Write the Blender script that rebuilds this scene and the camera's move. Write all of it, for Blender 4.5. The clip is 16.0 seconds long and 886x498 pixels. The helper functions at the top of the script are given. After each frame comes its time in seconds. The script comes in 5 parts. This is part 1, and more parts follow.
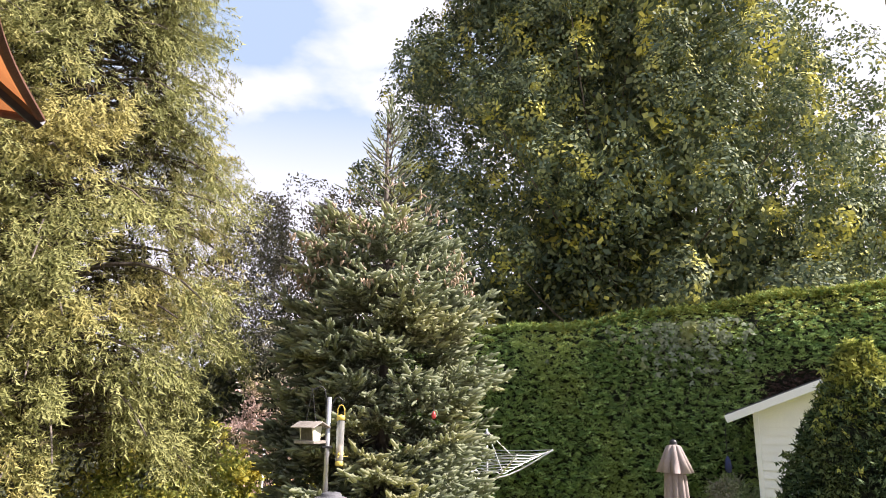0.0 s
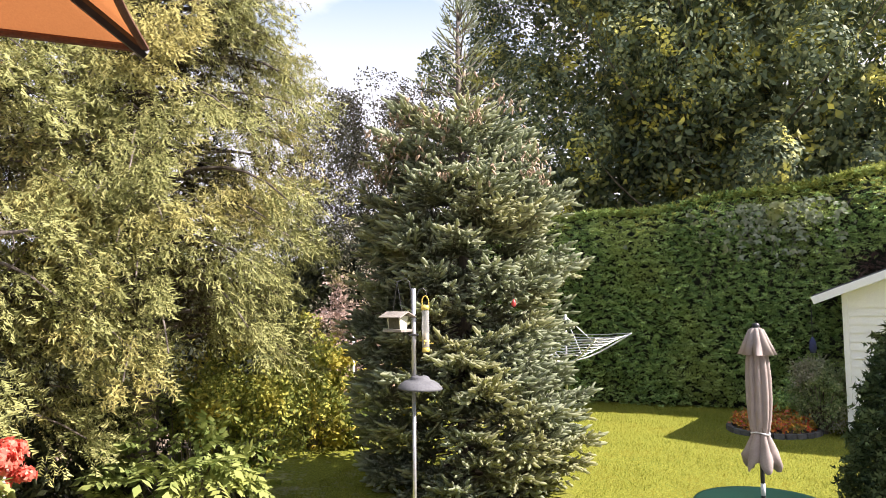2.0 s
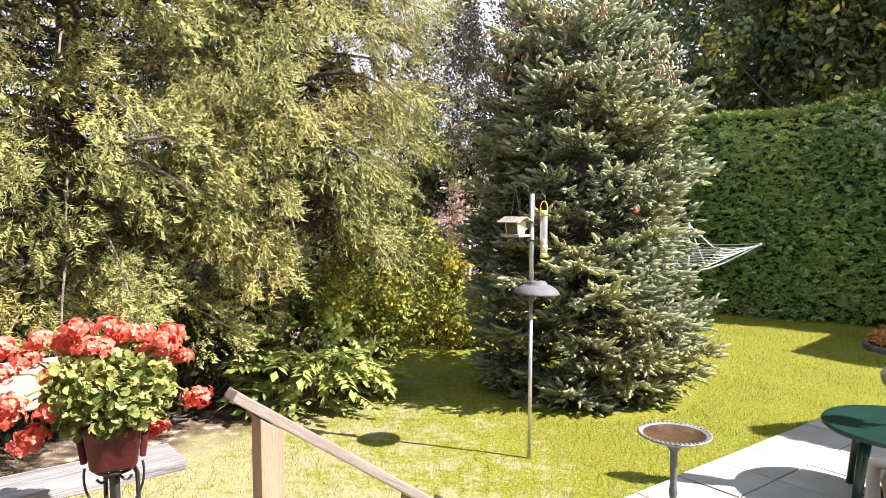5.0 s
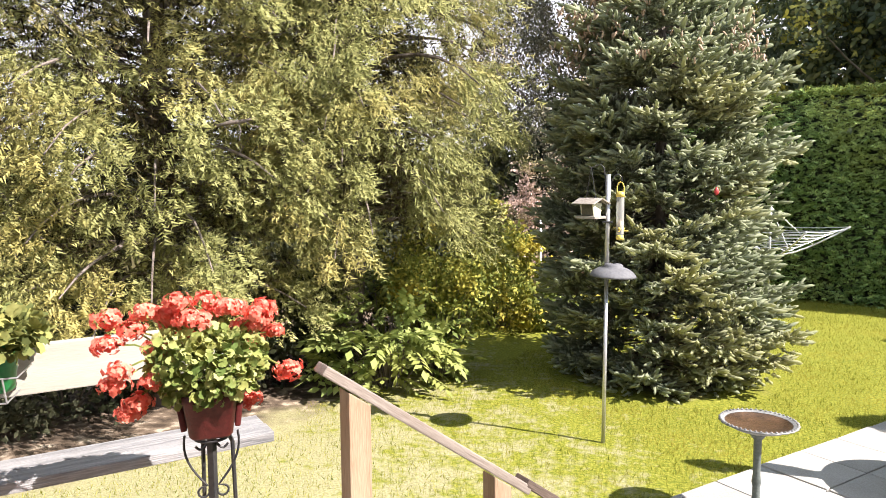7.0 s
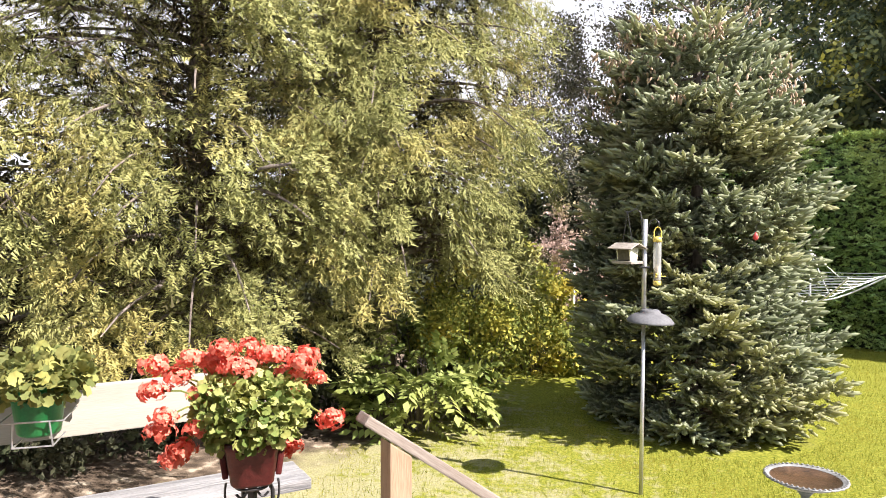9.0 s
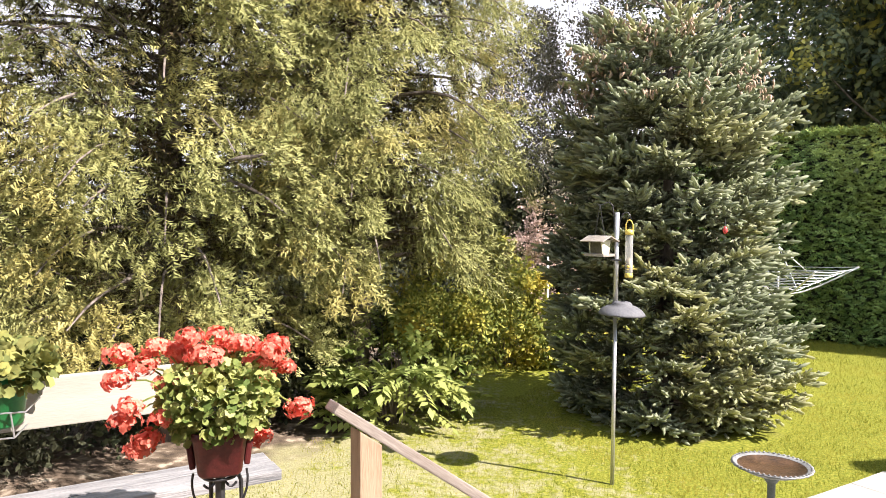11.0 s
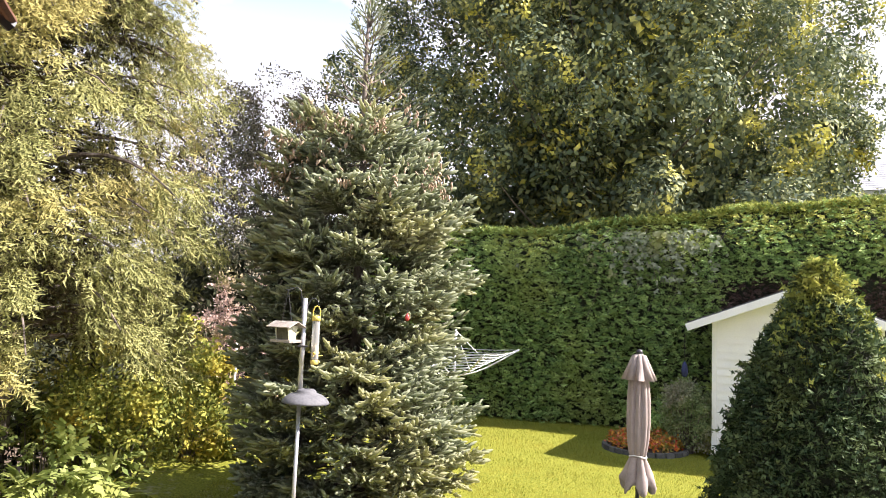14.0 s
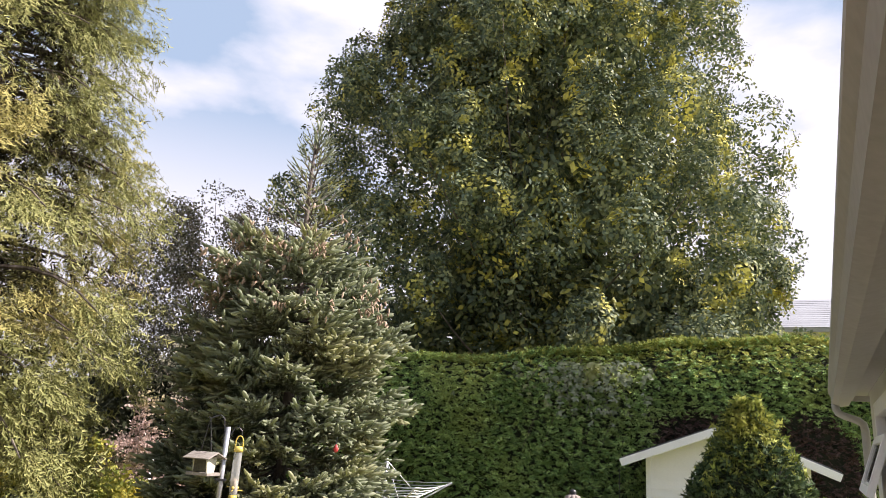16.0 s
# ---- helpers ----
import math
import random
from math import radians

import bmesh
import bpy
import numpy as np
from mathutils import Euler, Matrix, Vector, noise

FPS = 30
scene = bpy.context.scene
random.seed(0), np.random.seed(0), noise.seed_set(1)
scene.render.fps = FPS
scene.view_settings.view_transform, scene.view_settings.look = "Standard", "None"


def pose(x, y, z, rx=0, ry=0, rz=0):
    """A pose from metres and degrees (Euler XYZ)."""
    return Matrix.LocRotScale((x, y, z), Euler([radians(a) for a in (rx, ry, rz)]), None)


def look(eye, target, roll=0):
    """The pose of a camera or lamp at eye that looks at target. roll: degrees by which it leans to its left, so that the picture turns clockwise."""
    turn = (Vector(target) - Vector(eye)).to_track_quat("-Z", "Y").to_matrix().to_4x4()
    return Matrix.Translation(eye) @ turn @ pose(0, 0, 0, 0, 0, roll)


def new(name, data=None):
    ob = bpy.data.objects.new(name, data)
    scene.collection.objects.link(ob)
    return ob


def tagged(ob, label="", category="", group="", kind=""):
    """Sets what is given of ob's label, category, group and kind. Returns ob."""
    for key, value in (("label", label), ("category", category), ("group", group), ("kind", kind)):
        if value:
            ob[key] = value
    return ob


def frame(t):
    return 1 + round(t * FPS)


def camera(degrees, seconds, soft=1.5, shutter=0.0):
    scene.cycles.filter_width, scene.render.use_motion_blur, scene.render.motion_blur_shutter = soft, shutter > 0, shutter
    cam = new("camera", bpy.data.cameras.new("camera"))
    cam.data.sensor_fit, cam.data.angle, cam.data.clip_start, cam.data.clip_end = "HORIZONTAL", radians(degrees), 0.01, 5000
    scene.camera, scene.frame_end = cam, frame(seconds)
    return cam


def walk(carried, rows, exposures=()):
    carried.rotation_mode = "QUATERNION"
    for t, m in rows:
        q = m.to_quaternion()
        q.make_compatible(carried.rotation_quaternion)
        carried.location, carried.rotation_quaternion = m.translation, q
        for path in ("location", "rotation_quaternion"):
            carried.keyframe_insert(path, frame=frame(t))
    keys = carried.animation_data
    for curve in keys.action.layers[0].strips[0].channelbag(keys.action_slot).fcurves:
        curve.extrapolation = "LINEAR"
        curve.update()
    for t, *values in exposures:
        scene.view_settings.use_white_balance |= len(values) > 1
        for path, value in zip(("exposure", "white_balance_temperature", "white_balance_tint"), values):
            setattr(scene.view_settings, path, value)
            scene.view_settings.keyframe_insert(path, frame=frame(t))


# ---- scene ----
cam = camera(65.8, 16.0, soft=0.9)
PATH = [
    (0, (0.187, -0.058, 2.671), (0.454, 1.871, 3.126), 0.4),
    (0.5, (0.183, -0.104, 2.7), (0.423, 1.827, 3.163), 0.1),
    (1, (0.18, -0.104, 2.708), (0.413, 1.853, 3.048), -1.7),
    (1.5, (0.145, -0.13, 2.702), (0.261, 1.851, 2.948), -1.2),
    (2, (0.147, -0.132, 2.698), (0.203, 1.862, 2.835), -0.8),
    (2.5, (0.144, -0.134, 2.712), (0.112, 1.865, 2.775), -1.1),
    (3, (0.145, -0.126, 2.711), (0.042, 1.871, 2.743), -1.0),
    (3.5, (0.135, -0.125, 2.7), (-0.006, 1.87, 2.681), -0.8),
    (4, (0.135, -0.123, 2.69), (-0.053, 1.867, 2.63), -1.2),
    (4.2, (0.132, -0.117, 2.688), (-0.077, 1.871, 2.61), -0.9),
    (6.3, (0.063, -0.11, 2.665), (-0.323, 1.845, 2.502), -0.3),
    (6.5, (0.056, -0.126, 2.66), (-0.352, 1.826, 2.504), -0.3),
    (7, (0.039, -0.118, 2.661), (-0.429, 1.818, 2.482), -0.4),
    (7.5, (0.024, -0.117, 2.664), (-0.494, 1.807, 2.495), -0.5),
    (8, (-0.001, -0.122, 2.676), (-0.557, 1.795, 2.551), -0.3),
    (8.5, (-0.007, -0.135, 2.698), (-0.594, 1.775, 2.612), 0.0),
    (8.7, (-0.01, -0.133, 2.7), (-0.583, 1.782, 2.634), 0.1),
    (10.8, (0.001, -0.133, 2.674), (-0.511, 1.799, 2.612), -0.0),
    (11, (0.006, -0.122, 2.671), (-0.478, 1.817, 2.594), 0.2),
    (11.5, (0.009, -0.087, 2.666), (-0.365, 1.875, 2.573), 0.5),
    (12, (0.049, -0.05, 2.677), (-0.143, 1.939, 2.586), 1.5),
    (12.5, (0.065, -0.03, 2.695), (0.059, 1.969, 2.629), 1.8),
    (13, (0.089, -0.034, 2.728), (0.271, 1.958, 2.742), 2.9),
    (13.5, (0.101, -0.014, 2.743), (0.414, 1.959, 2.83), 2.5),
    (14, (0.117, 0.001, 2.755), (0.48, 1.961, 2.92), 2.2),
    (14.5, (0.129, -0.009, 2.791), (0.546, 1.931, 3.039), 2.8),
    (15, (0.135, -0.014, 2.827), (0.589, 1.902, 3.178), 3.2),
    (15.5, (0.143, -0.009, 2.836), (0.643, 1.877, 3.277), 3.3),
    (16, (0.133, -0.019, 2.836), (0.637, 1.845, 3.357), 3.6),
]
EXPOSURES = tuple((t, e, 6350, g) for t, e, g in ((0.0, 1.42, 24), (1.0, 1.4, 24), (2.0, 1.56, 23), (3.5, 1.72, 22), (7.0, 1.68, 19), (11.0, 1.65, 20), (14.0, 1.82, 23), (15.0, 1.62, 24), (16.0, 1.18, 23)))
walk(cam, [(t, look(eye, target, roll)) for t, eye, target, roll in PATH], EXPOSURES)

# ---- world, sun ----
SUN_AZ, SUN_EL = 101.5, 44.0
world = bpy.data.worlds.new("sky")
scene.world = world
world.use_nodes = True
wn, wl = world.node_tree.nodes, world.node_tree.links
wn.clear()
w_out, w_bg = wn.new("ShaderNodeOutputWorld"), wn.new("ShaderNodeBackground")
w_sky = wn.new("ShaderNodeTexSky")
w_sky.sky_type, w_sky.sun_disc = "NISHITA", False
w_sky.sun_elevation, w_sky.sun_rotation = radians(SUN_EL), radians(SUN_AZ)
w_co, w_map, w_noise, w_ramp, w_mix = (wn.new("ShaderNode" + k) for k in ("TexCoord", "Mapping", "TexNoise", "ValToRGB", "MixRGB"))
w_map.inputs["Scale"].default_value = (1.0, 1.0, 2.2)
w_map.inputs["Location"].default_value = (1.7, 0.4, 0.9)
w_noise.inputs["Scale"].default_value, w_noise.inputs["Detail"].default_value, w_noise.inputs["Roughness"].default_value = 2.3, 7.0, 0.5
w_ramp.color_ramp.elements[0].position, w_ramp.color_ramp.elements[1].position = 0.49, 0.62
w_ramp.color_ramp.elements[0].color = (0.0, 0.0, 0.0, 1)
w_mix.inputs[2].default_value = (11.8, 12.0, 12.2, 1)
# haze whitens the sky towards the horizon
w_xyz, w_range, w_add = wn.new("ShaderNodeSeparateXYZ"), wn.new("ShaderNodeMapRange"), wn.new("ShaderNodeMath")
w_range.inputs["From Min"].default_value, w_range.inputs["From Max"].default_value = 0.27, 0.42
w_range.inputs["To Min"].default_value, w_range.inputs["To Max"].default_value = 0.9, 0.0
w_add.operation, w_add.use_clamp = "ADD", True
wl.new(w_co.outputs["Generated"], w_map.inputs[0])
wl.new(w_co.outputs["Generated"], w_xyz.inputs[0])
wl.new(w_xyz.outputs[2], w_range.inputs["Value"])
wl.new(w_map.outputs[0], w_noise.inputs["Vector"])
wl.new(w_noise.outputs["Fac"], w_ramp.inputs[0])
wl.new(w_ramp.outputs[0], w_add.inputs[0])
wl.new(w_range.outputs[0], w_add.inputs[1])
wl.new(w_add.outputs[0], w_mix.inputs[0])
w_thin = wn.new("ShaderNodeMixRGB")
w_thin.inputs[0].default_value, w_thin.inputs[2].default_value = 0.8, (6.3, 8.4, 10.4, 1)
wl.new(w_sky.outputs[0], w_thin.inputs[1])
wl.new(w_thin.outputs[0], w_mix.inputs[1])
wl.new(w_mix.outputs[0], w_bg.inputs[0])
wl.new(w_bg.outputs[0], w_out.inputs[0])
w_bg.inputs[1].default_value = 0.039

sun = new("sun", bpy.data.lights.new("sun", "SUN"))
sun.data.energy, sun.data.angle, sun.data.color = 4.9, radians(0.5), (1.0, 0.95, 0.86)
sun_dir = Vector((math.sin(radians(SUN_AZ)) * math.cos(radians(SUN_EL)), math.cos(radians(SUN_AZ)) * math.cos(radians(SUN_EL)), math.sin(radians(SUN_EL))))
sun.matrix_world = look(sun_dir * 60, (0, 0, 0))

# ---- helpers of this scene ----
rng = np.random.default_rng(11)


def mesh_np(name, verts, faces):
    verts, faces = np.asarray(verts, np.float32), np.asarray(faces, np.int32)
    me = bpy.data.meshes.new(name)
    n, k = faces.shape
    me.vertices.add(len(verts))
    me.vertices.foreach_set("co", verts.ravel())
    me.loops.add(n * k)
    me.loops.foreach_set("vertex_index", faces.ravel())
    me.polygons.add(n)
    me.polygons.foreach_set("loop_start", np.arange(0, n * k, k, dtype=np.int32))
    me.update(calc_edges=True)
    return me


def thing(name, label, category, m=None, group="", kind=""):
    ob = new(name)
    ob.empty_display_size = 0.1
    if m is not None:
        ob.matrix_world = m
    return tagged(ob, label, category, group, kind)


def part(name, data, material, parent=None, label="", kind="", smooth=False):
    if isinstance(data, bmesh.types.BMesh):
        me = bpy.data.meshes.new(name)
        bmesh.ops.recalc_face_normals(data, faces=data.faces)
        data.to_mesh(me)
        data.free()
    else:
        me = data
    if smooth:
        me.polygons.foreach_set("use_smooth", np.ones(len(me.polygons), bool))
    if not me.materials:
        me.materials.append(material)
    ob = new(name, me)
    ob.parent = parent
    return tagged(ob, label, "", "", kind)


def box(bm, x, y, z, sx, sy, sz, rot=None, bevel=0.0):
    """A box with its middle at x, y, z."""
    m = Matrix.Translation((x, y, z)) @ (rot or Matrix()) @ Matrix.Diagonal((sx, sy, sz, 1))
    made = bmesh.ops.create_cube(bm, size=1, matrix=m)
    if bevel:
        edges = list({e for v in made["verts"] for e in v.link_edges})
        bmesh.ops.bevel(bm, geom=edges, offset=bevel, segments=2, affect="EDGES", profile=0.6)
    return bm


def sweep(bm, points, radii, n=8, cap=True):
    """A tube through the points."""
    points = [Vector(p) for p in points]
    if not hasattr(radii, "__len__"):
        radii = [radii] * len(points)
    rings, side = [], None
    for i, p in enumerate(points):
        d = (points[min(i + 1, len(points) - 1)] - points[max(i - 1, 0)]).normalized()
        if side is None:
            side = d.orthogonal().normalized()
        side = (side - d * side.dot(d)).normalized()
        up = d.cross(side)
        rings.append([bm.verts.new(p + (side * math.cos(a) + up * math.sin(a)) * radii[i]) for a in (2 * math.pi * k / n for k in range(n))])
    for a, b in zip(rings, rings[1:]):
        for k in range(n):
            bm.faces.new((a[k], a[(k + 1) % n], b[(k + 1) % n], b[k]))
    if cap:
        bm.faces.new(rings[0][::-1])
        bm.faces.new(rings[-1])
    return bm


def lathe(bm, profile, n=32, x=0.0, y=0.0, wave=None, cap=True):
    """Turns (radius, height) round the upright through x, y."""
    rings = []
    for j, (r, z) in enumerate(profile):
        rings.append([bm.verts.new((x + math.cos(a) * (r if wave is None else r * wave(a, j)), y + math.sin(a) * (r if wave is None else r * wave(a, j)), z)) for a in (2 * math.pi * k / n for k in range(n))])
    for a, b in zip(rings, rings[1:]):
        for k in range(n):
            bm.faces.new((a[k], a[(k + 1) % n], b[(k + 1) % n], b[k]))
    if cap and profile[0][0] > 1e-4:
        bm.faces.new(rings[0][::-1])
    if cap and profile[-1][0] > 1e-4:
        bm.faces.new(rings[-1])
    return bm


def unit(a):
    return a / np.maximum(np.linalg.norm(a, axis=-1, keepdims=True), 1e-9)


def turns(along, face, size):
    """Frames whose y runs along and whose z leans to face."""
    along = unit(along)
    x = unit(np.cross(along, face))
    z = np.cross(x, along)
    return np.stack([x, along, z], -1) * np.asarray(size).reshape(-1, 1, 1)


def scatter(name, shape, places, frames):
    """One mesh of many copies of a small shape (verts, faces)."""
    tv, tf = np.asarray(shape[0], float), np.asarray(shape[1], int)
    v = np.einsum("nij,vj->nvi", frames, tv) + np.asarray(places)[:, None]
    f = tf[None] + (np.arange(len(v)) * len(tv))[:, None, None]
    return mesh_np(name, v.reshape(-1, 3), f.reshape(-1, tf.shape[1]))


def blade(base, tip, width, lift=0.0):
    """A leaf of four corners from base to tip, in the x-y plane."""
    base, tip = np.array(base, float), np.array(tip, float)
    d = tip - base
    s = unit(np.cross(d, (0, 0, 1.0))) * width / 2
    mid = base + d * 0.45 + np.array((0, 0, lift))
    return [base, mid + s, tip, mid - s]


def fan(blades):
    verts = np.array([p for b in blades for p in b])
    return verts, np.arange(len(verts)).reshape(-1, 4)


# ---- materials ----
def nodes_of(name):
    m = bpy.data.materials.new(name)
    m.use_nodes = True
    nt = m.node_tree
    return m, nt.nodes, nt.links, nt.nodes["Principled BSDF"]


def surface(name, dark, light, rough=0.6, scale=3.0, fine=60.0, bump=0.15, metal=0.0, spec=0.4, stretch=(1, 1, 1), each=0.0, trans=0.0):
    """Two scales of noise between two colours, with relief; each: how far objects differ."""
    m, n, l, p = nodes_of(name)
    co, mp = n.new("ShaderNodeTexCoord"), n.new("ShaderNodeMapping")
    mp.inputs["Scale"].default_value = stretch
    l.new(co.outputs["Object"], mp.inputs[0])
    big, small = n.new("ShaderNodeTexNoise"), n.new("ShaderNodeTexNoise")
    for node, s in ((big, scale), (small, fine)):
        node.inputs["Scale"].default_value, node.inputs["Detail"].default_value = s, 5
        l.new(mp.outputs[0], node.inputs["Vector"])
    add = n.new("ShaderNodeMath")
    add.operation = "ADD"
    half = n.new("ShaderNodeMath")
    half.operation, half.inputs[1].default_value = "MULTIPLY", 0.5
    l.new(big.outputs["Fac"], add.inputs[0])
    l.new(small.outputs["Fac"], add.inputs[1])
    l.new(add.outputs[0], half.inputs[0])
    ramp = n.new("ShaderNodeValToRGB")
    ramp.color_ramp.elements[0].position, ramp.color_ramp.elements[1].position = 0.36, 0.64
    ramp.color_ramp.elements[0].color, ramp.color_ramp.elements[1].color = (*dark, 1), (*light, 1)
    l.new(half.outputs[0], ramp.inputs[0])
    colour = ramp.outputs[0]
    if each:
        info, hsv, rnd = n.new("ShaderNodeObjectInfo"), n.new("ShaderNodeHueSaturation"), n.new("ShaderNodeMapRange")
        rnd.inputs["To Min"].default_value, rnd.inputs["To Max"].default_value = 1 - each, 1 + each
        l.new(info.outputs["Random"], rnd.inputs["Value"])
        l.new(rnd.outputs[0], hsv.inputs["Value"])
        l.new(colour, hsv.inputs["Color"])
        colour = hsv.outputs[0]
    l.new(colour, p.inputs["Base Color"])
    p.inputs["Roughness"].default_value, p.inputs["Metallic"].default_value, p.inputs["Specular IOR Level"].default_value = rough, metal, spec
    if bump:
        b = n.new("ShaderNodeBump")
        b.inputs["Strength"].default_value, b.inputs["Distance"].default_value = bump, 0.02
        l.new(half.outputs[0], b.inputs["Height"])
        l.new(b.outputs[0], p.inputs["Normal"])
    if trans:
        t, mix = n.new("ShaderNodeBsdfTranslucent"), n.new("ShaderNodeMixShader")
        mix.inputs[0].default_value = trans
        l.new(colour, t.inputs[0])
        l.new(p.outputs[0], mix.inputs[1])
        l.new(t.outputs[0], mix.inputs[2])
        l.new(mix.outputs[0], n["Material Output"].inputs[0])
    return m


def leaf(name, colours, patch, patch_scale=0.7, trans=0.35, rough=0.62, spec=0.12, patch_at=(0.5, 0.62)):
    """Foliage: each leaf takes its own tone from colours; patch tints whole boughs."""
    m, n, l, p = nodes_of(name)
    geo, ramp = n.new("ShaderNodeNewGeometry"), n.new("ShaderNodeValToRGB")
    while len(ramp.color_ramp.elements) < len(colours):
        ramp.color_ramp.elements.new(0.5)
    for i, c in enumerate(colours):
        ramp.color_ramp.elements[i].position = i / (len(colours) - 1)
        ramp.color_ramp.elements[i].color = (*c, 1)
    l.new(geo.outputs["Random Per Island"], ramp.inputs[0])
    co, noi, r2, mix = n.new("ShaderNodeTexCoord"), n.new("ShaderNodeTexNoise"), n.new("ShaderNodeValToRGB"), n.new("ShaderNodeMixRGB")
    noi.inputs["Scale"].default_value, noi.inputs["Detail"].default_value = patch_scale, 4
    r2.color_ramp.elements[0].position, r2.color_ramp.elements[1].position = patch_at
    l.new(co.outputs["Object"], noi.inputs["Vector"])
    l.new(noi.outputs["Fac"], r2.inputs[0])
    half = n.new("ShaderNodeMath")
    half.operation, half.inputs[1].default_value = "MULTIPLY", 0.75
    l.new(r2.outputs[0], half.inputs[0])
    l.new(half.outputs[0], mix.inputs[0])
    l.new(ramp.outputs[0], mix.inputs[1])
    mix.inputs[2].default_value = (*patch, 1)
    l.new(mix.outputs[0], p.inputs["Base Color"])
    p.inputs["Roughness"].default_value, p.inputs["Specular IOR Level"].default_value = rough, spec
    t, ms = n.new("ShaderNodeBsdfTranslucent"), n.new("ShaderNodeMixShader")
    ms.inputs[0].default_value = trans
    l.new(mix.outputs[0], t.inputs[0])
    l.new(p.outputs[0], ms.inputs[1])
    l.new(t.outputs[0], ms.inputs[2])
    l.new(ms.outputs[0], n["Material Output"].inputs[0])
    return m


M_BARK = surface("bark", (0.07, 0.055, 0.045), (0.24, 0.20, 0.17), 0.9, 6, 40, 0.6, stretch=(1, 1, 0.25))
M_CEDAR = leaf("cedar_leaf", [(0.235, 0.247, 0.088), (0.327, 0.333, 0.12), (0.445, 0.436, 0.175)], (0.51, 0.435, 0.15), 0.6, 0.33)
# a crown's inner shade is put into this very dark brown
M_SHADESPRAY = leaf("shaded_old_cedar", [(0.0357, 0.0324, 0.018), (0.0714, 0.0648, 0.0315), (0.122, 0.108, 0.0495)], (0.0918, 0.0648, 0.036), 0.9, 0.1, 0.8, 0.1)
M_BROWNPATCH = leaf("dead_spray", [(0.05, 0.035, 0.03), (0.09, 0.055, 0.047), (0.14, 0.095, 0.075)], (0.11, 0.065, 0.055), 0.9, 0.1, 0.8, 0.1)
M_SPRUCE = leaf("spruce_needle", [(0.293, 0.327, 0.21), (0.386, 0.42, 0.277), (0.493, 0.519, 0.359)], (0.519, 0.506, 0.271), 0.9, 0.55)
# the bright yellow patch paints sunlit clumps into the leaf colour
M_MAPLE = leaf("broad_leaf", [(0.0743, 0.104, 0.0695), (0.138, 0.175, 0.104), (0.315, 0.338, 0.154)], (0.842, 0.76, 0.154), 0.9, 0.1, patch_at=(0.56, 0.66))
M_DARKLEAF = leaf("dark_leaf", [(0.0634, 0.0637, 0.0426), (0.122, 0.118, 0.0762), (0.213, 0.198, 0.134)], (0.171, 0.139, 0.108), 0.6, 0.1)
# leaf tones kept so dark that they act as shade even in sun
M_UNDERSHADE = leaf("undershade_leaf", [(0.03, 0.038, 0.02), (0.055, 0.066, 0.034), (0.1, 0.112, 0.056)], (0.07, 0.07, 0.04), 0.6, 0.2)
M_HEDGE = leaf("hedge_leaf", [(0.124, 0.217, 0.0653), (0.27, 0.413, 0.131), (0.495, 0.652, 0.217)], (0.45, 0.532, 0.162), 0.5, 0.25)
M_VINE = leaf("vine_leaf", [(0.13, 0.166, 0.0936), (0.23, 0.266, 0.166), (0.374, 0.396, 0.288)], (0.302, 0.317, 0.101), 0.9, 0.3)
M_SHRUB = leaf("shrub_leaf", [(0.119, 0.163, 0.0426), (0.226, 0.279, 0.079), (0.392, 0.441, 0.146)], (0.356, 0.372, 0.109), 0.9, 0.35)
M_YELLOW = leaf("yellow_leaf", [(0.116, 0.149, 0.037), (0.233, 0.264, 0.0581), (0.509, 0.474, 0.103)], (0.685, 0.539, 0.0936), 1.6, 0.4, patch_at=(0.52, 0.66))
M_PINK = leaf("reddish_leaf", [(0.238, 0.168, 0.126), (0.448, 0.322, 0.266), (0.7, 0.532, 0.476)], (0.364, 0.336, 0.14), 1.1, 0.35)
M_GERANIUM_LEAF = leaf("geranium_leaf", [(0.1, 0.15, 0.035), (0.24, 0.28, 0.075), (0.44, 0.46, 0.18)], (0.38, 0.38, 0.12), 9.0, 0.3)
M_PETAL = leaf("geranium_petal", [(0.7, 0.1, 0.07), (0.84, 0.2, 0.135), (0.9, 0.38, 0.27)], (0.87, 0.29, 0.2), 8.0, 0.3)
M_BEDFLOWER = leaf("bed_flower", [(0.7, 0.07, 0.06), (0.75, 0.33, 0.05), (0.24, 0.3, 0.07), (0.75, 0.16, 0.14), (0.8, 0.5, 0.08)], (0.22, 0.28, 0.07), 5.0, 0.3)
# near black: shade deep in dense foliage, put into a colour
M_SHADECORE = surface("inside_shade", (0.012, 0.016, 0.008), (0.028, 0.032, 0.017), 0.95, 4, 30, 0.5)
M_GRASS = leaf("grass_blade", [(0.115, 0.144, 0.0161), (0.247, 0.253, 0.0322), (0.4, 0.37, 0.0747)], (0.377, 0.319, 0.0575), 0.8, 0.4)
M_CONE = surface("spruce_cone", (0.32, 0.223, 0.151), (0.528, 0.393, 0.271), 0.8, 20, 90, 0.3)
M_WOOD = surface("deck_wood", (0.22, 0.15, 0.10), (0.36, 0.27, 0.19), 0.75, 3, 30, 0.3, stretch=(0.5, 6, 6), each=0.12)
M_RAIL = surface("greyed_rail_wood", (0.19, 0.15, 0.12), (0.29, 0.25, 0.21), 0.8, 3, 30, 0.3, stretch=(0.6, 7, 7))
M_DARKRAIL = surface("dark_rail_wood", (0.06, 0.042, 0.032), (0.15, 0.11, 0.085), 0.85, 3, 30, 0.4, stretch=(0.6, 7, 7))
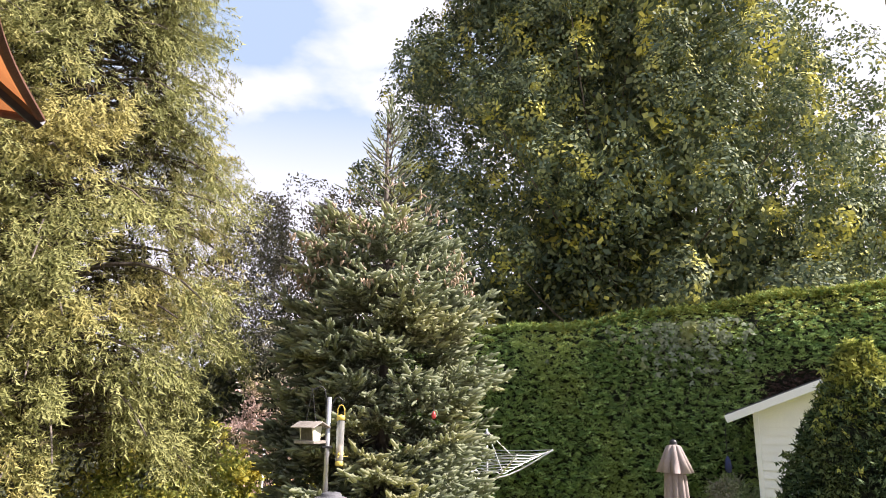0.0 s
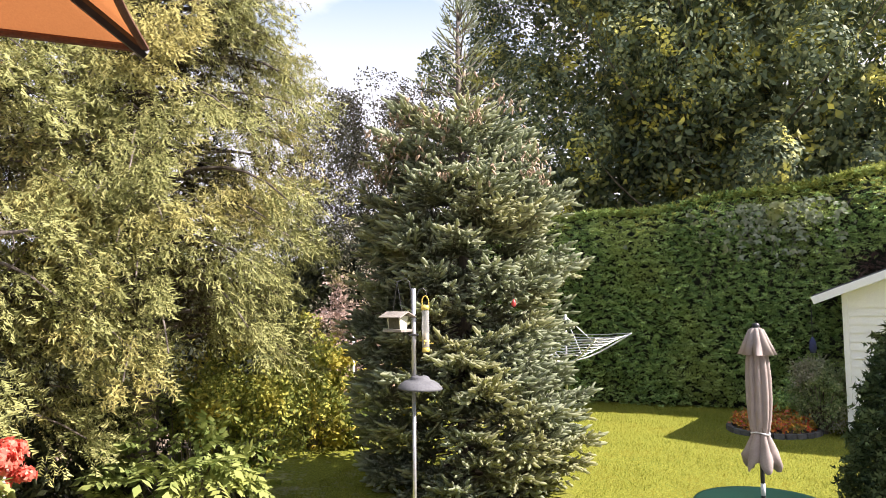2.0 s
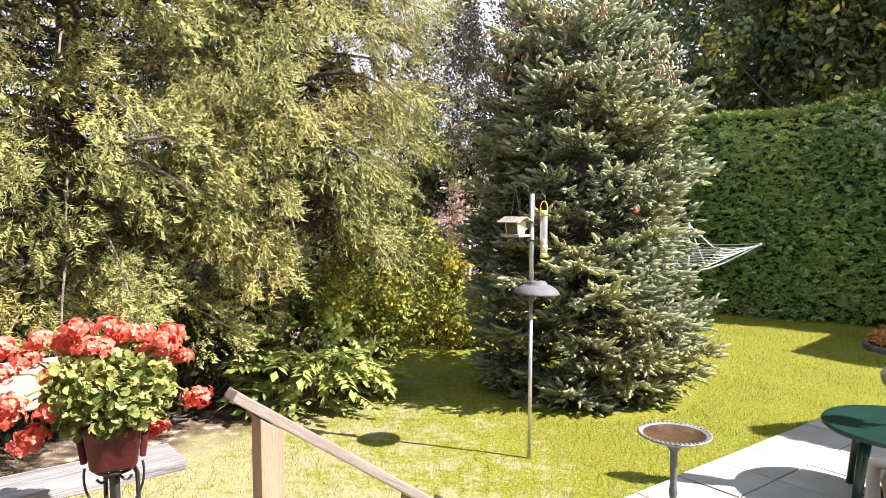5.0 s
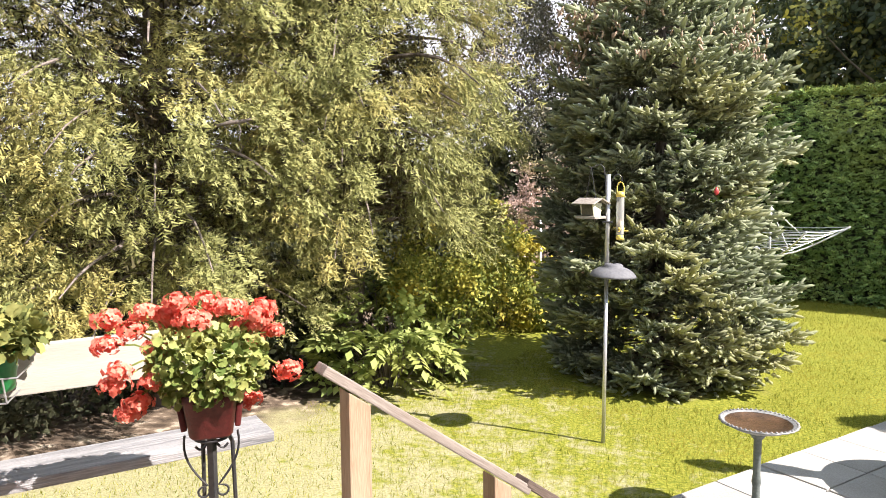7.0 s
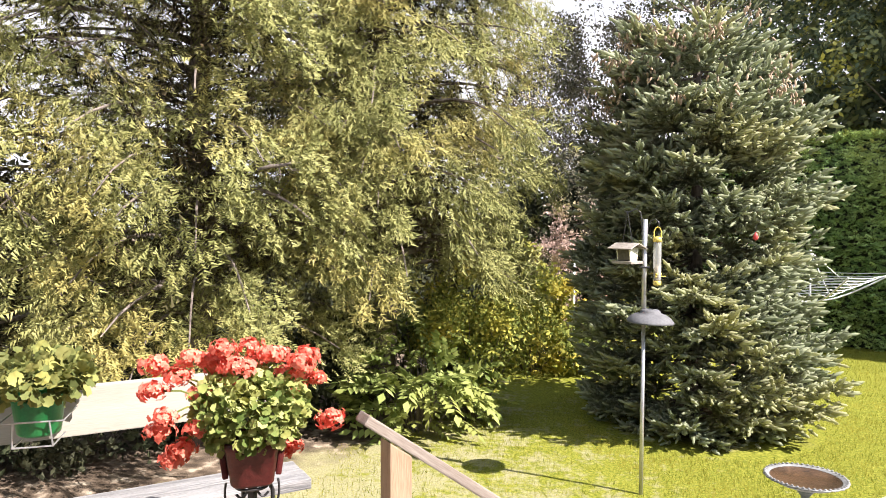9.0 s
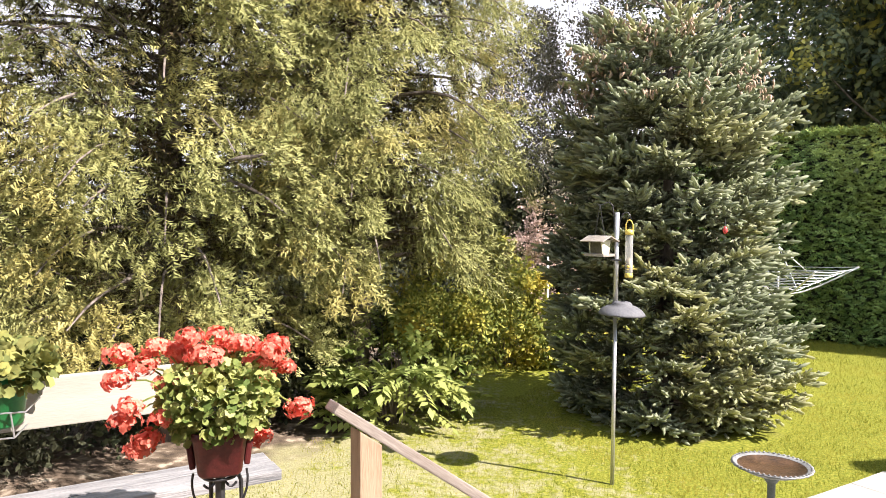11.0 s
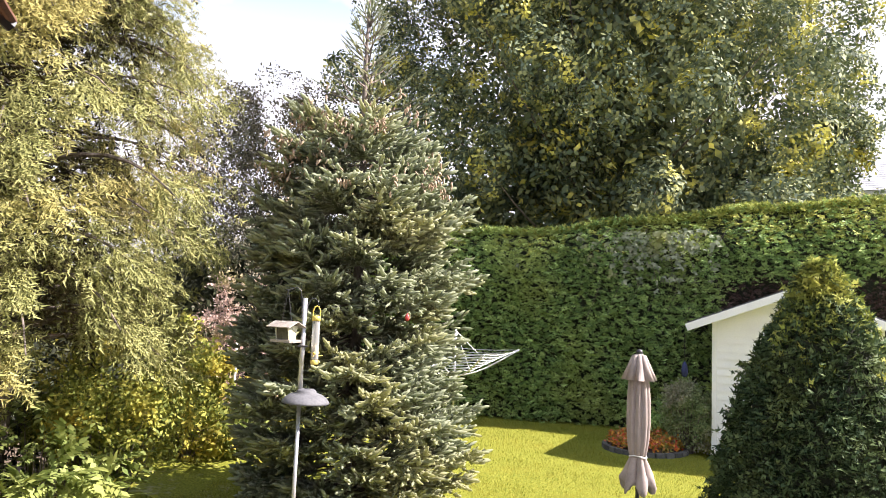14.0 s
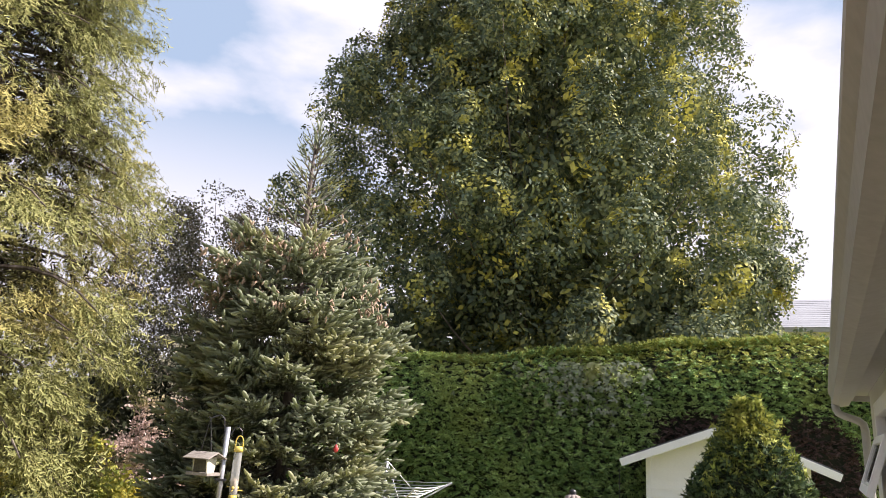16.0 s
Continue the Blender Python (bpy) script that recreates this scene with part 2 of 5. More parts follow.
M_POST = surface("rail_wood", (0.27, 0.18, 0.11), (0.40, 0.29, 0.19), 0.7, 3, 30, 0.25, stretch=(6, 6, 0.6))
M_GREYWOOD = surface("weathered_plank", (0.114, 0.114, 0.114), (0.334, 0.326, 0.317), 0.8, 2.2, 24, 0.5, stretch=(0.44, 7.92, 7.92))
M_PALEWOOD = surface("pale_plank", (0.30, 0.28, 0.23), (0.37, 0.35, 0.295), 0.75, 1.5, 30, 0.1, stretch=(0.5, 7, 7))
M_SLAB = surface("patio_slab", (0.28, 0.265, 0.235), (0.40, 0.385, 0.35), 0.85, 2.0, 70, 0.2, each=0.1)
M_JOINT = surface("patio_joint", (0.10, 0.09, 0.07), (0.2, 0.19, 0.13), 0.95, 4, 60, 0.3)
M_GREENPLASTIC = surface("green_plastic", (0.0018, 0.02, 0.013), (0.0035, 0.03, 0.02), 0.4, 3, 80, 0.04, spec=0.5)
M_GREYPLASTIC = surface("grey_plastic", (0.36, 0.34, 0.31), (0.44, 0.42, 0.38), 0.5, 3, 60, 0.05)
M_CLOTH = surface("taupe_cloth", (0.28, 0.23, 0.205), (0.42, 0.35, 0.31), 0.85, 6, 160, 0.15, trans=0.12)
M_ORANGE = surface("orange_cloth", (0.40, 0.15, 0.05), (0.46, 0.18, 0.06), 0.85, 3, 200, 0.1, trans=0.4)
M_TRIM = surface("brown_trim", (0.10, 0.04, 0.02), (0.16, 0.07, 0.04), 0.8, 8, 120, 0.1)
M_BLACK = surface("black_metal", (0.015, 0.015, 0.017), (0.04, 0.038, 0.036), 0.45, 8, 60, 0.1, spec=0.5)
M_STEEL = surface("galvanised_steel", (0.42, 0.42, 0.42), (0.60, 0.60, 0.60), 0.42, 5, 60, 0.08, metal=0.8)
M_PEWTER = surface("pewter", (0.16, 0.16, 0.155), (0.3, 0.3, 0.29), 0.55, 8, 50, 0.2, metal=0.3)
M_BAFFLE = surface("grey_baffle", (0.09, 0.09, 0.095), (0.15, 0.15, 0.155), 0.7, 6, 50, 0.15)
M_PEDESTAL = surface("pedestal_paint", (0.06, 0.075, 0.068), (0.13, 0.15, 0.138), 0.5, 8, 50, 0.15)
M_RUST = surface("rusty_basin", (0.03, 0.018, 0.01), (0.11, 0.062, 0.032), 0.32, 9, 60, 0.3)
M_YELLOWPLASTIC = surface("yellow_plastic", (0.58, 0.43, 0.07), (0.7, 0.54, 0.13), 0.4, 8, 60, 0.05)
M_SEED = surface("bird_seed", (0.28, 0.2, 0.12), (0.62, 0.52, 0.38), 0.9, 60, 200, 0.4)
M_FEEDERWOOD = surface("feeder_wood", (0.2, 0.17, 0.14), (0.38, 0.34, 0.29), 0.8, 5, 40, 0.3)
M_SHADEPANEL = surface("shaded_olive_panel", (0.06, 0.055, 0.03), (0.13, 0.115, 0.07), 0.7, 6, 40, 0.2)
M_CREAM = surface("cream_panel", (0.62, 0.6, 0.42), (0.76, 0.75, 0.58), 0.5, 6, 40, 0.1)
M_WHITEPAINT = surface("white_paint", (0.74, 0.745, 0.74), (0.83, 0.83, 0.82), 0.55, 1.5, 50, 0.08, each=0.03)
M_ALU = surface("white_aluminium", (0.36, 0.345, 0.31), (0.44, 0.425, 0.39), 0.5, 1.2, 40, 0.05)
M_SHINGLE = surface("dark_shingle", (0.05, 0.05, 0.055), (0.11, 0.11, 0.115), 0.9, 4, 60, 0.4, each=0.15)
M_FARROOF = surface("grey_shingle", (0.28, 0.285, 0.3), (0.36, 0.365, 0.38), 0.85, 0.6, 12, 0.2, each=0.06)
M_SIDING = surface("house_siding", (0.62, 0.61, 0.57), (0.7, 0.69, 0.65), 0.6, 1.5, 40, 0.1)
M_TERRACOTTA = surface("oxblood_pot", (0.06, 0.009, 0.008), (0.12, 0.02, 0.017), 0.5, 7, 60, 0.15)
M_GREENPOT = surface("green_pot", (0.008, 0.13, 0.03), (0.014, 0.19, 0.05), 0.42, 6, 60, 0.05)
M_BROWNFENCE = surface("brown_fence_board", (0.07, 0.035, 0.025), (0.15, 0.075, 0.05), 0.8, 3, 30, 0.3, stretch=(7, 7, 0.6), each=0.2)
M_STONE = surface("edging_stone", (0.06, 0.058, 0.055), (0.13, 0.125, 0.115), 0.9, 5, 50, 0.4, each=0.2)
M_SOIL = surface("bed_soil", (0.05, 0.035, 0.025), (0.12, 0.085, 0.06), 0.95, 6, 50, 0.5)
M_BLUE = surface("blue_cloth", (0.015, 0.02, 0.06), (0.03, 0.04, 0.12), 0.8, 8, 60, 0.1)
M_DARKPANE = surface("dark_pane", (0.012, 0.013, 0.015), (0.02, 0.021, 0.024), 0.08, 3, 30, 0.0, spec=0.6)
M_RED = surface("red_glaze", (0.55, 0.05, 0.05), (0.68, 0.09, 0.08), 0.4, 8, 60, 0.05)
M_WHITEROPE = surface("white_line", (0.62, 0.62, 0.62), (0.75, 0.75, 0.74), 0.6, 8, 60, 0.0)


M_TUBE = surface("scuffed_tube", (0.42, 0.42, 0.39), (0.55, 0.55, 0.5), 0.3, 6, 60, 0.05)
M_TUBE.node_tree.nodes["Principled BSDF"].inputs["Alpha"].default_value = 0.5
M_SUNLEAF = leaf("sun_tinted_leaf", [(0.156, 0.198, 0.042), (0.3, 0.348, 0.072), (0.48, 0.504, 0.132)], (0.444, 0.432, 0.096), 1.5, 0.25)
M_CONELEAF = leaf("cone_leaf", [(0.0282, 0.0511, 0.0232), (0.064, 0.103, 0.0435), (0.141, 0.191, 0.0771)], (0.141, 0.179, 0.064), 1.5, 0.2)
M_PLANTER_LEAF = leaf("planter_leaf", [(0.09, 0.11, 0.035), (0.2, 0.22, 0.07), (0.38, 0.37, 0.11)], (0.26, 0.25, 0.08), 6.0, 0.3)
M_HYDRANGEA = leaf("hydrangea_leaf", [(0.126, 0.192, 0.0783), (0.252, 0.318, 0.139), (0.378, 0.403, 0.209)], (0.396, 0.327, 0.286), 1.6, 0.3)


def lawn_material():
    """Mown grass with dry patches; bare soil under the cedars and round the spruce."""
    m, n, l, p = nodes_of("lawn")
    co = n.new("ShaderNodeTexCoord")

    def noise_at(scale, detail=5):
        k = n.new("ShaderNodeTexNoise")
        k.inputs["Scale"].default_value, k.inputs["Detail"].default_value = scale, detail
        l.new(co.outputs["Object"], k.inputs["Vector"])
        return k.outputs["Fac"]

    def ramp(value, stops):
        k = n.new("ShaderNodeValToRGB")
        while len(k.color_ramp.elements) < len(stops):
            k.color_ramp.elements.new(0.5)
        for e, (at, c) in zip(k.color_ramp.elements, stops):
            e.position, e.color = at, (*c, 1)
        l.new(value, k.inputs[0])
        return k.outputs[0]

    def math_of(op, a, b):
        k = n.new("ShaderNodeMath")
        k.operation = op
        for i, v in enumerate((a, b)):
            if isinstance(v, (int, float)):
                k.inputs[i].default_value = v
            else:
                l.new(v, k.inputs[i])
        return k.outputs[0]

    def mix(f, a, b):
        k = n.new("ShaderNodeMixRGB")
        l.new(f, k.inputs[0])
        l.new(a, k.inputs[1])
        l.new(b, k.inputs[2])
        return k.outputs[0]

    green = ramp(noise_at(30), [(0.35, (0.108, 0.128, 0.013)), (0.55, (0.2, 0.207, 0.024)), (0.7, (0.275, 0.262, 0.048))])
    straw = ramp(noise_at(45), [(0.3, (0.22, 0.2, 0.11)), (0.7, (0.4, 0.365, 0.24))])
    soil = ramp(noise_at(5, 7), [(0.36, (0.06, 0.044, 0.03)), (0.54, (0.15, 0.112, 0.078)), (0.68, (0.44, 0.365, 0.27))])
    xyz = n.new("ShaderNodeSeparateXYZ")
    l.new(co.outputs["Object"], xyz.inputs[0])
    x, y = xyz.outputs[0], xyz.outputs[1]
    wob = math_of("MULTIPLY", math_of("SUBTRACT", noise_at(1.6), 0.5), 1.6)
    dry_side = math_of("ADD", math_of("MULTIPLY", x, -0.10), math_of("MULTIPLY", y, -0.055))
    dry = ramp(math_of("ADD", math_of("ADD", noise_at(2.3, 6), noise_at(9, 3)), dry_side), [(0.62, (0, 0, 0)), (0.9, (0.7, 0.7, 0.7))])
    line = math_of("ADD", math_of("SUBTRACT", math_of("MULTIPLY", x, -0.862), math_of("MULTIPLY", y, -0.506)), wob)
    bare = ramp(math_of("MINIMUM", math_of("SUBTRACT", line, 6.45), math_of("SUBTRACT", math_of("ADD", math_of("MULTIPLY", x, -1.0), wob), 2.9)), [(0.0, (0, 0, 0)), (0.6, (1, 1, 1))])
    dx, dy = math_of("SUBTRACT", x, 0.8), math_of("SUBTRACT", y, 9.95)
    ring = math_of("ADD", math_of("SQRT", math_of("ADD", math_of("MULTIPLY", dx, dx), math_of("MULTIPLY", dy, dy)), 0.0), wob)
    under = ramp(math_of("SUBTRACT", 1.25, ring), [(0.0, (0, 0, 0)), (0.55, (1, 1, 1))])
    l.new(mix(under, mix(bare, mix(dry, green, straw), soil), soil), p.inputs["Base Color"])
    p.inputs["Roughness"].default_value, p.inputs["Specular IOR Level"].default_value = 0.95, 0.15
    b = n.new("ShaderNodeBump")
    b.inputs["Strength"].default_value, b.inputs["Distance"].default_value = 0.6, 0.03
    l.new(noise_at(60), b.inputs["Height"])
    l.new(b.outputs[0], p.inputs["Normal"])
    return m


M_LAWN = lawn_material()

# ---- ground ----
def ground_sheet():
    """The lawn: one sheet, finer near the garden, running out to the horizon."""
    xs = np.concatenate([-np.geomspace(900, 16, 12), np.linspace(-14, 18, 65), np.geomspace(20, 900, 12)])
    ys = np.concatenate([-np.geomspace(900, 12, 10), np.linspace(-10, 22, 65), np.geomspace(24, 900, 12)])
    gx, gy = np.meshgrid(xs, ys)
    gz = 0.012 * np.sin(gx * 1.3) * np.cos(gy * 1.1) + 0.008 * np.sin(gx * 3.1 + gy * 2.3)
    gz[(np.abs(gx) > 20) | (np.abs(gy) > 26)] = -0.02
    v = np.stack([gx, gy, gz], -1).reshape(-1, 3)
    nx = len(xs)
    i = (np.arange(len(ys) - 1)[:, None] * nx + np.arange(nx - 1)[None]).ravel()
    return mesh_np("ground", v, np.stack([i, i + 1, i + nx + 1, i + nx], -1))


tagged(part("ground", ground_sheet(), M_LAWN, smooth=True), "sunlit mown lawn with dry pale patches", "lawn", "", "structure")

# ---- shapes of foliage ----
def shoot_shape(sides=3):
    """A spruce shoot along y: a blunt finger, ragged from ring to ring, with needles standing out of it."""
    rings = ((0.0, 0.05), (0.16, 0.145), (0.52, 0.115), (0.84, 0.12), (1.02, 0.03))
    v, f = [], []
    for j, (y, q) in enumerate(rings):
        for k in range(sides):
            a = 2 * math.pi * (k + 0.5 * j) / sides
            v.append(np.array((math.cos(a) * q, y + 0.05 * math.sin(k * 2.1 + j), math.sin(a) * q)))
    for j in range(len(rings) - 1):
        for k in range(sides):
            a, b, c, d = j * sides + k, j * sides + (k + 1) % sides, j * sides + sides + k, j * sides + sides + (k - 1) % sides
            f += [(a, b, c), (a, c, d)]
            if j < 2:
                t = 2 * math.pi * (k + 0.5 * j + 0.35) / sides
                v.append(np.array((math.cos(t) * 0.26, rings[j][0] + 0.28, math.sin(t) * 0.26)))
                f.append((a, c, len(v) - 1))
    return np.array(v), np.array(f)


def rosette_shape(count, size, seed, width=0.5):
    """Leaves splayed round the end of a twig, facing z."""
    r = np.random.default_rng(seed)
    v = []
    for i in range(count):
        a = 2 * math.pi * i / count + r.normal() * 0.3
        tilt = r.uniform(-0.5, 0.35)
        d = np.array((math.cos(a) * math.cos(tilt), math.sin(a) * math.cos(tilt), math.sin(tilt)))
        n = unit(np.cross(d, (0, 0, 1.0)) + r.normal(size=3) * 0.25)
        b = d * size * 0.25 + r.normal(size=3) * size * 0.3
        k = size * r.uniform(0.75, 1.2)
        v += [b, b + d * k * 0.5 + n * k * width / 2, b + d * k, b + d * k * 0.5 - n * k * width / 2]
    return np.array(v), np.arange(len(v)).reshape(-1, 4)


def cluster_shape(count, size, seed, width=0.62, spread=1.0):
    """A loose tuft of broad leaves."""
    r = np.random.default_rng(seed)
    v, f = [], []
    for i in range(count):
        d = unit(r.normal(size=3) + (0, 0, 0.15))
        n = unit(np.cross(d, r.normal(size=3)))
        s = np.cross(d, n)
        c = unit(r.normal(size=3)) * spread * r.random() ** 0.5
        k = size * r.uniform(0.7, 1.2)
        b = len(v)
        v += [c, c + d * k * 0.5 + s * k * width / 2 + n * k * 0.06, c + d * k, c + d * k * 0.5 - s * k * width / 2 + n * k * 0.06]
        f.append((b, b + 1, b + 2, b + 3))
    return np.array(v), np.array(f)



def tuft_shape(seed, pairs=3, wide=0.42, droop=0.28, curl=0.06, slim=0.5, fork=(0.5, 0.95), split=True):
    """A feathery cedar spray in one piece: slender forked lobes in pairs along a bending stem."""
    r = np.random.default_rng(seed)
    gap = 0.8 / pairs
    stem = lambda y, x=0.0: np.array((x + 0.05 * math.sin(y * 6 + seed), y, -droop * y * y))
    v, f = [stem(0.0)], []
    at = 0
    for i in range(pairs):
        y = gap * i
        v += [stem(y + gap * slim, 0.015), stem(y + gap)]
        mid, end = len(v) - 2, len(v) - 1
        f.append((at, mid, end))
        for sd in (-1, 1):
            long_ = wide * (0.75 + 0.5 * math.sin(2.6 * y + 0.5)) * r.uniform(0.75, 1.2)
            a = r.uniform(*fork)
            tip = v[at] + np.array((sd * math.sin(a) * long_, math.cos(a) * long_, r.normal() * curl - droop * 0.5 * long_))
            side = v[at] + np.array((sd * math.sin(a + 0.6) * long_ * 0.7, math.cos(a + 0.6) * long_ * 0.7, r.normal() * curl - 0.03))
            b = len(v)
            v += [tip, side, v[at] * 0.6 + tip * 0.4] if split else [tip]
            f += [(at, mid, b), (at, b + 2, b + 1)] if split else [(at, mid, b)]
        at = end
    v.append(v[at] + np.array((0.02, 0.26, -droop * 0.5)))
    f.append((mid, at, len(v) - 1))
    return np.array(v), np.array(f)


SHOOT = shoot_shape()


def bent(base, top, r0, r1, wobble, n=9, seed=0):
    r = np.random.default_rng(seed)
    base, top = np.array(base, float), np.array(top, float)
    pts = [base + (top - base) * t + np.r_[r.normal(size=2) * wobble * (t > 0) , 0] for t in np.linspace(0, 1, n)]
    return pts, [r0 + (r1 - r0) * t for t in np.linspace(0, 1, n)]


# ---- the tall cedars ----
def cedar(x, y, height, radius, skirt, seed, boughs=205, per=220, lean=0.0):
    r = np.random.default_rng(seed)
    tree = thing("cedar_tree", "tall golden-green cedar with drooping feathery sprays", "tree", pose(x, y, 0), "cedars along the boundary")
    bm = bmesh.new()
    pts, rad = bent((0, 0, -0.1), (lean, 0, height * 0.96), 0.2, 0.03, 0.07, 12, seed)
    sweep(bm, pts, rad, 9)
    part("trunk", bm, M_BARK, tree, smooth=True)
    P, A, N, S, old = [], [], [], [], []
    bm = bmesh.new()
    p1, p2 = r.uniform(0, 6, 2)
    for i in range(boughs):
        z = skirt + (height - skirt) * ((i + r.random()) / boughs) ** 1.05
        t = (z - skirt) / (height - skirt)
        reach = radius * (1 - t ** 2.2) ** 0.8 * r.uniform(0.78, 1.05) * (0.8 + 0.2 * min(1, (z - skirt) / 2.0)) + 0.15
        a = i * 2.39996 + r.normal() * 0.25
        out = np.array((math.cos(a), math.sin(a), 0))
        rise = r.uniform(0.0, 0.35)
        s = np.linspace(0, 1, 8)[:, None]
        line = np.array((lean * t, 0, z - 0.25)) + out * reach * s + np.array((0, 0, 1)) * reach * (rise * s - (rise + 0.16) * s ** 3)
        sweep(bm, line, list(np.linspace(0.045 if i % 3 == 0 else 0.025, 0.007, 8)), 5, cap=False)
        # sprays crowd together in clumps that hang from the bough, with open pockets between
        clumps = max(3, int(per * (0.35 + 0.75 * reach / radius) / 13))
        for q in range(clumps):
            u = 0.25 + 0.75 * ((q + r.random()) / clumps) ** 0.55
            c0 = np.array([np.interp(u, s[:, 0], line[:, j]) for j in range(3)])
            off = np.cross(out, (0, 0, 1)) * r.normal() * 0.32 * (1.2 - 0.5 * u)
            c0 = c0 + off + np.array((0, 0, r.normal() * 0.12))
            pocket = math.sin(3.1 * c0[0] + 1.9 * c0[2] + p1) * math.sin(3.3 * c0[1] - 2.3 * c0[2] + p2) + 0.6 * math.sin(3.1 * c0[2] + 1.9 * c0[0] - 1.1 * c0[1])
            if pocket < -0.6 + 0.25 * r.normal() and u > 0.3:
                continue
            axis = unit(out * r.uniform(0.35, 0.9) + np.array((0, 0, -1.0)) * r.uniform(0.0, 0.85) + off * 1.2)
            k = r.integers(13, 21)
            t2 = r.random((k, 1))
            spread = r.normal(size=(k, 3)) * 0.5
            c = c0 + axis * t2 * 0.3 + spread * 0.14
            P.append(c), A.append(axis + spread * (0.85 - 0.3 * t2) + np.array((0, 0, -0.12))), N.append(out * 0.8 + np.array((0, 0, 0.45)) + r.normal(size=(k, 3)) * 0.34), S.append(r.uniform(0.105, 0.182, k))
        # larger old sprays fill the inside; their brown is darkened to paint its shade
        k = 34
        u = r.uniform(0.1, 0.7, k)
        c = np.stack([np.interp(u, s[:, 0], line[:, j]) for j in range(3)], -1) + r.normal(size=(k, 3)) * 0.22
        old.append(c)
    part("bough_wood", bm, M_BARK, tree)
    P, A, N, S = map(np.concatenate, (P, A, N, S))
    # the side away from the garden, never lit or passed, is thinner
    keep = (P[:, 2] > skirt - 0.7) & ((P[:, 0] * 0.85 - P[:, 1] * 0.5 > -0.5) | (r.random(len(P)) < 0.10))
    part("crown", scatter("crown", tuft_shape(seed, 4, 0.4, 0.4, slim=0.62, fork=(0.5, 1.05), split=False), P[keep], turns(A[keep], N[keep], S[keep])), M_CEDAR, tree)
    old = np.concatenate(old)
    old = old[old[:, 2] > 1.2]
    part("shade_spray", scatter("shade_spray", tuft_shape(seed + 9, 3, 0.5, split=False), old, turns(r.normal(size=old.shape) + (0, 0, -0.6), r.normal(size=old.shape), r.uniform(0.16, 0.27, len(old)))), M_SHADESPRAY, tree, "old brown sprays, darkened as the shade inside the crown", "stuff")
    return tree


cedar(-3.45, 8.8, 11.1, 2.32, 2.4, 1, 245, 225)
cedar(-5.3, 7.25, 12.2, 2.5, 1.7, 2, 225, 215)
cedar(-7.6, 5.8, 12.5, 2.6, 1.5, 3, 150, 180)
cedar(-9.6, 3.6, 12.0, 2.7, 1.6, 4, 140, 70)


limb = thing("dead_limb", "broken brown dead limb caught in the cedars", "branch", pose(-3.35, 5.75, 3.28) @ Matrix.Scale(0.62, 4))
bm = bmesh.new()
sweep(bm, [(-0.3, -0.1, -0.05), (-0.12, -0.02, 0.0), (0.06, 0.05, 0.02), (0.24, 0.12, 0.07)], [0.022, 0.034, 0.03, 0.016], 7)
part("stub", bm, M_BARK, limb, smooth=True)
for twig in ([(-0.1, 0, 0), (-0.2, 0.02, 0.12), (-0.34, 0.04, 0.16)], [(0.0, 0.02, 0.0), (0.06, -0.02, -0.14), (0.04, -0.05, -0.26)], [(0.1, 0.06, 0.02), (0.22, 0.04, -0.06), (0.36, 0.06, -0.06)]):
    bm = bmesh.new()
    sweep(bm, twig, [0.011, 0.008, 0.004], 5)
    part("twig", bm, M_BARK, limb)

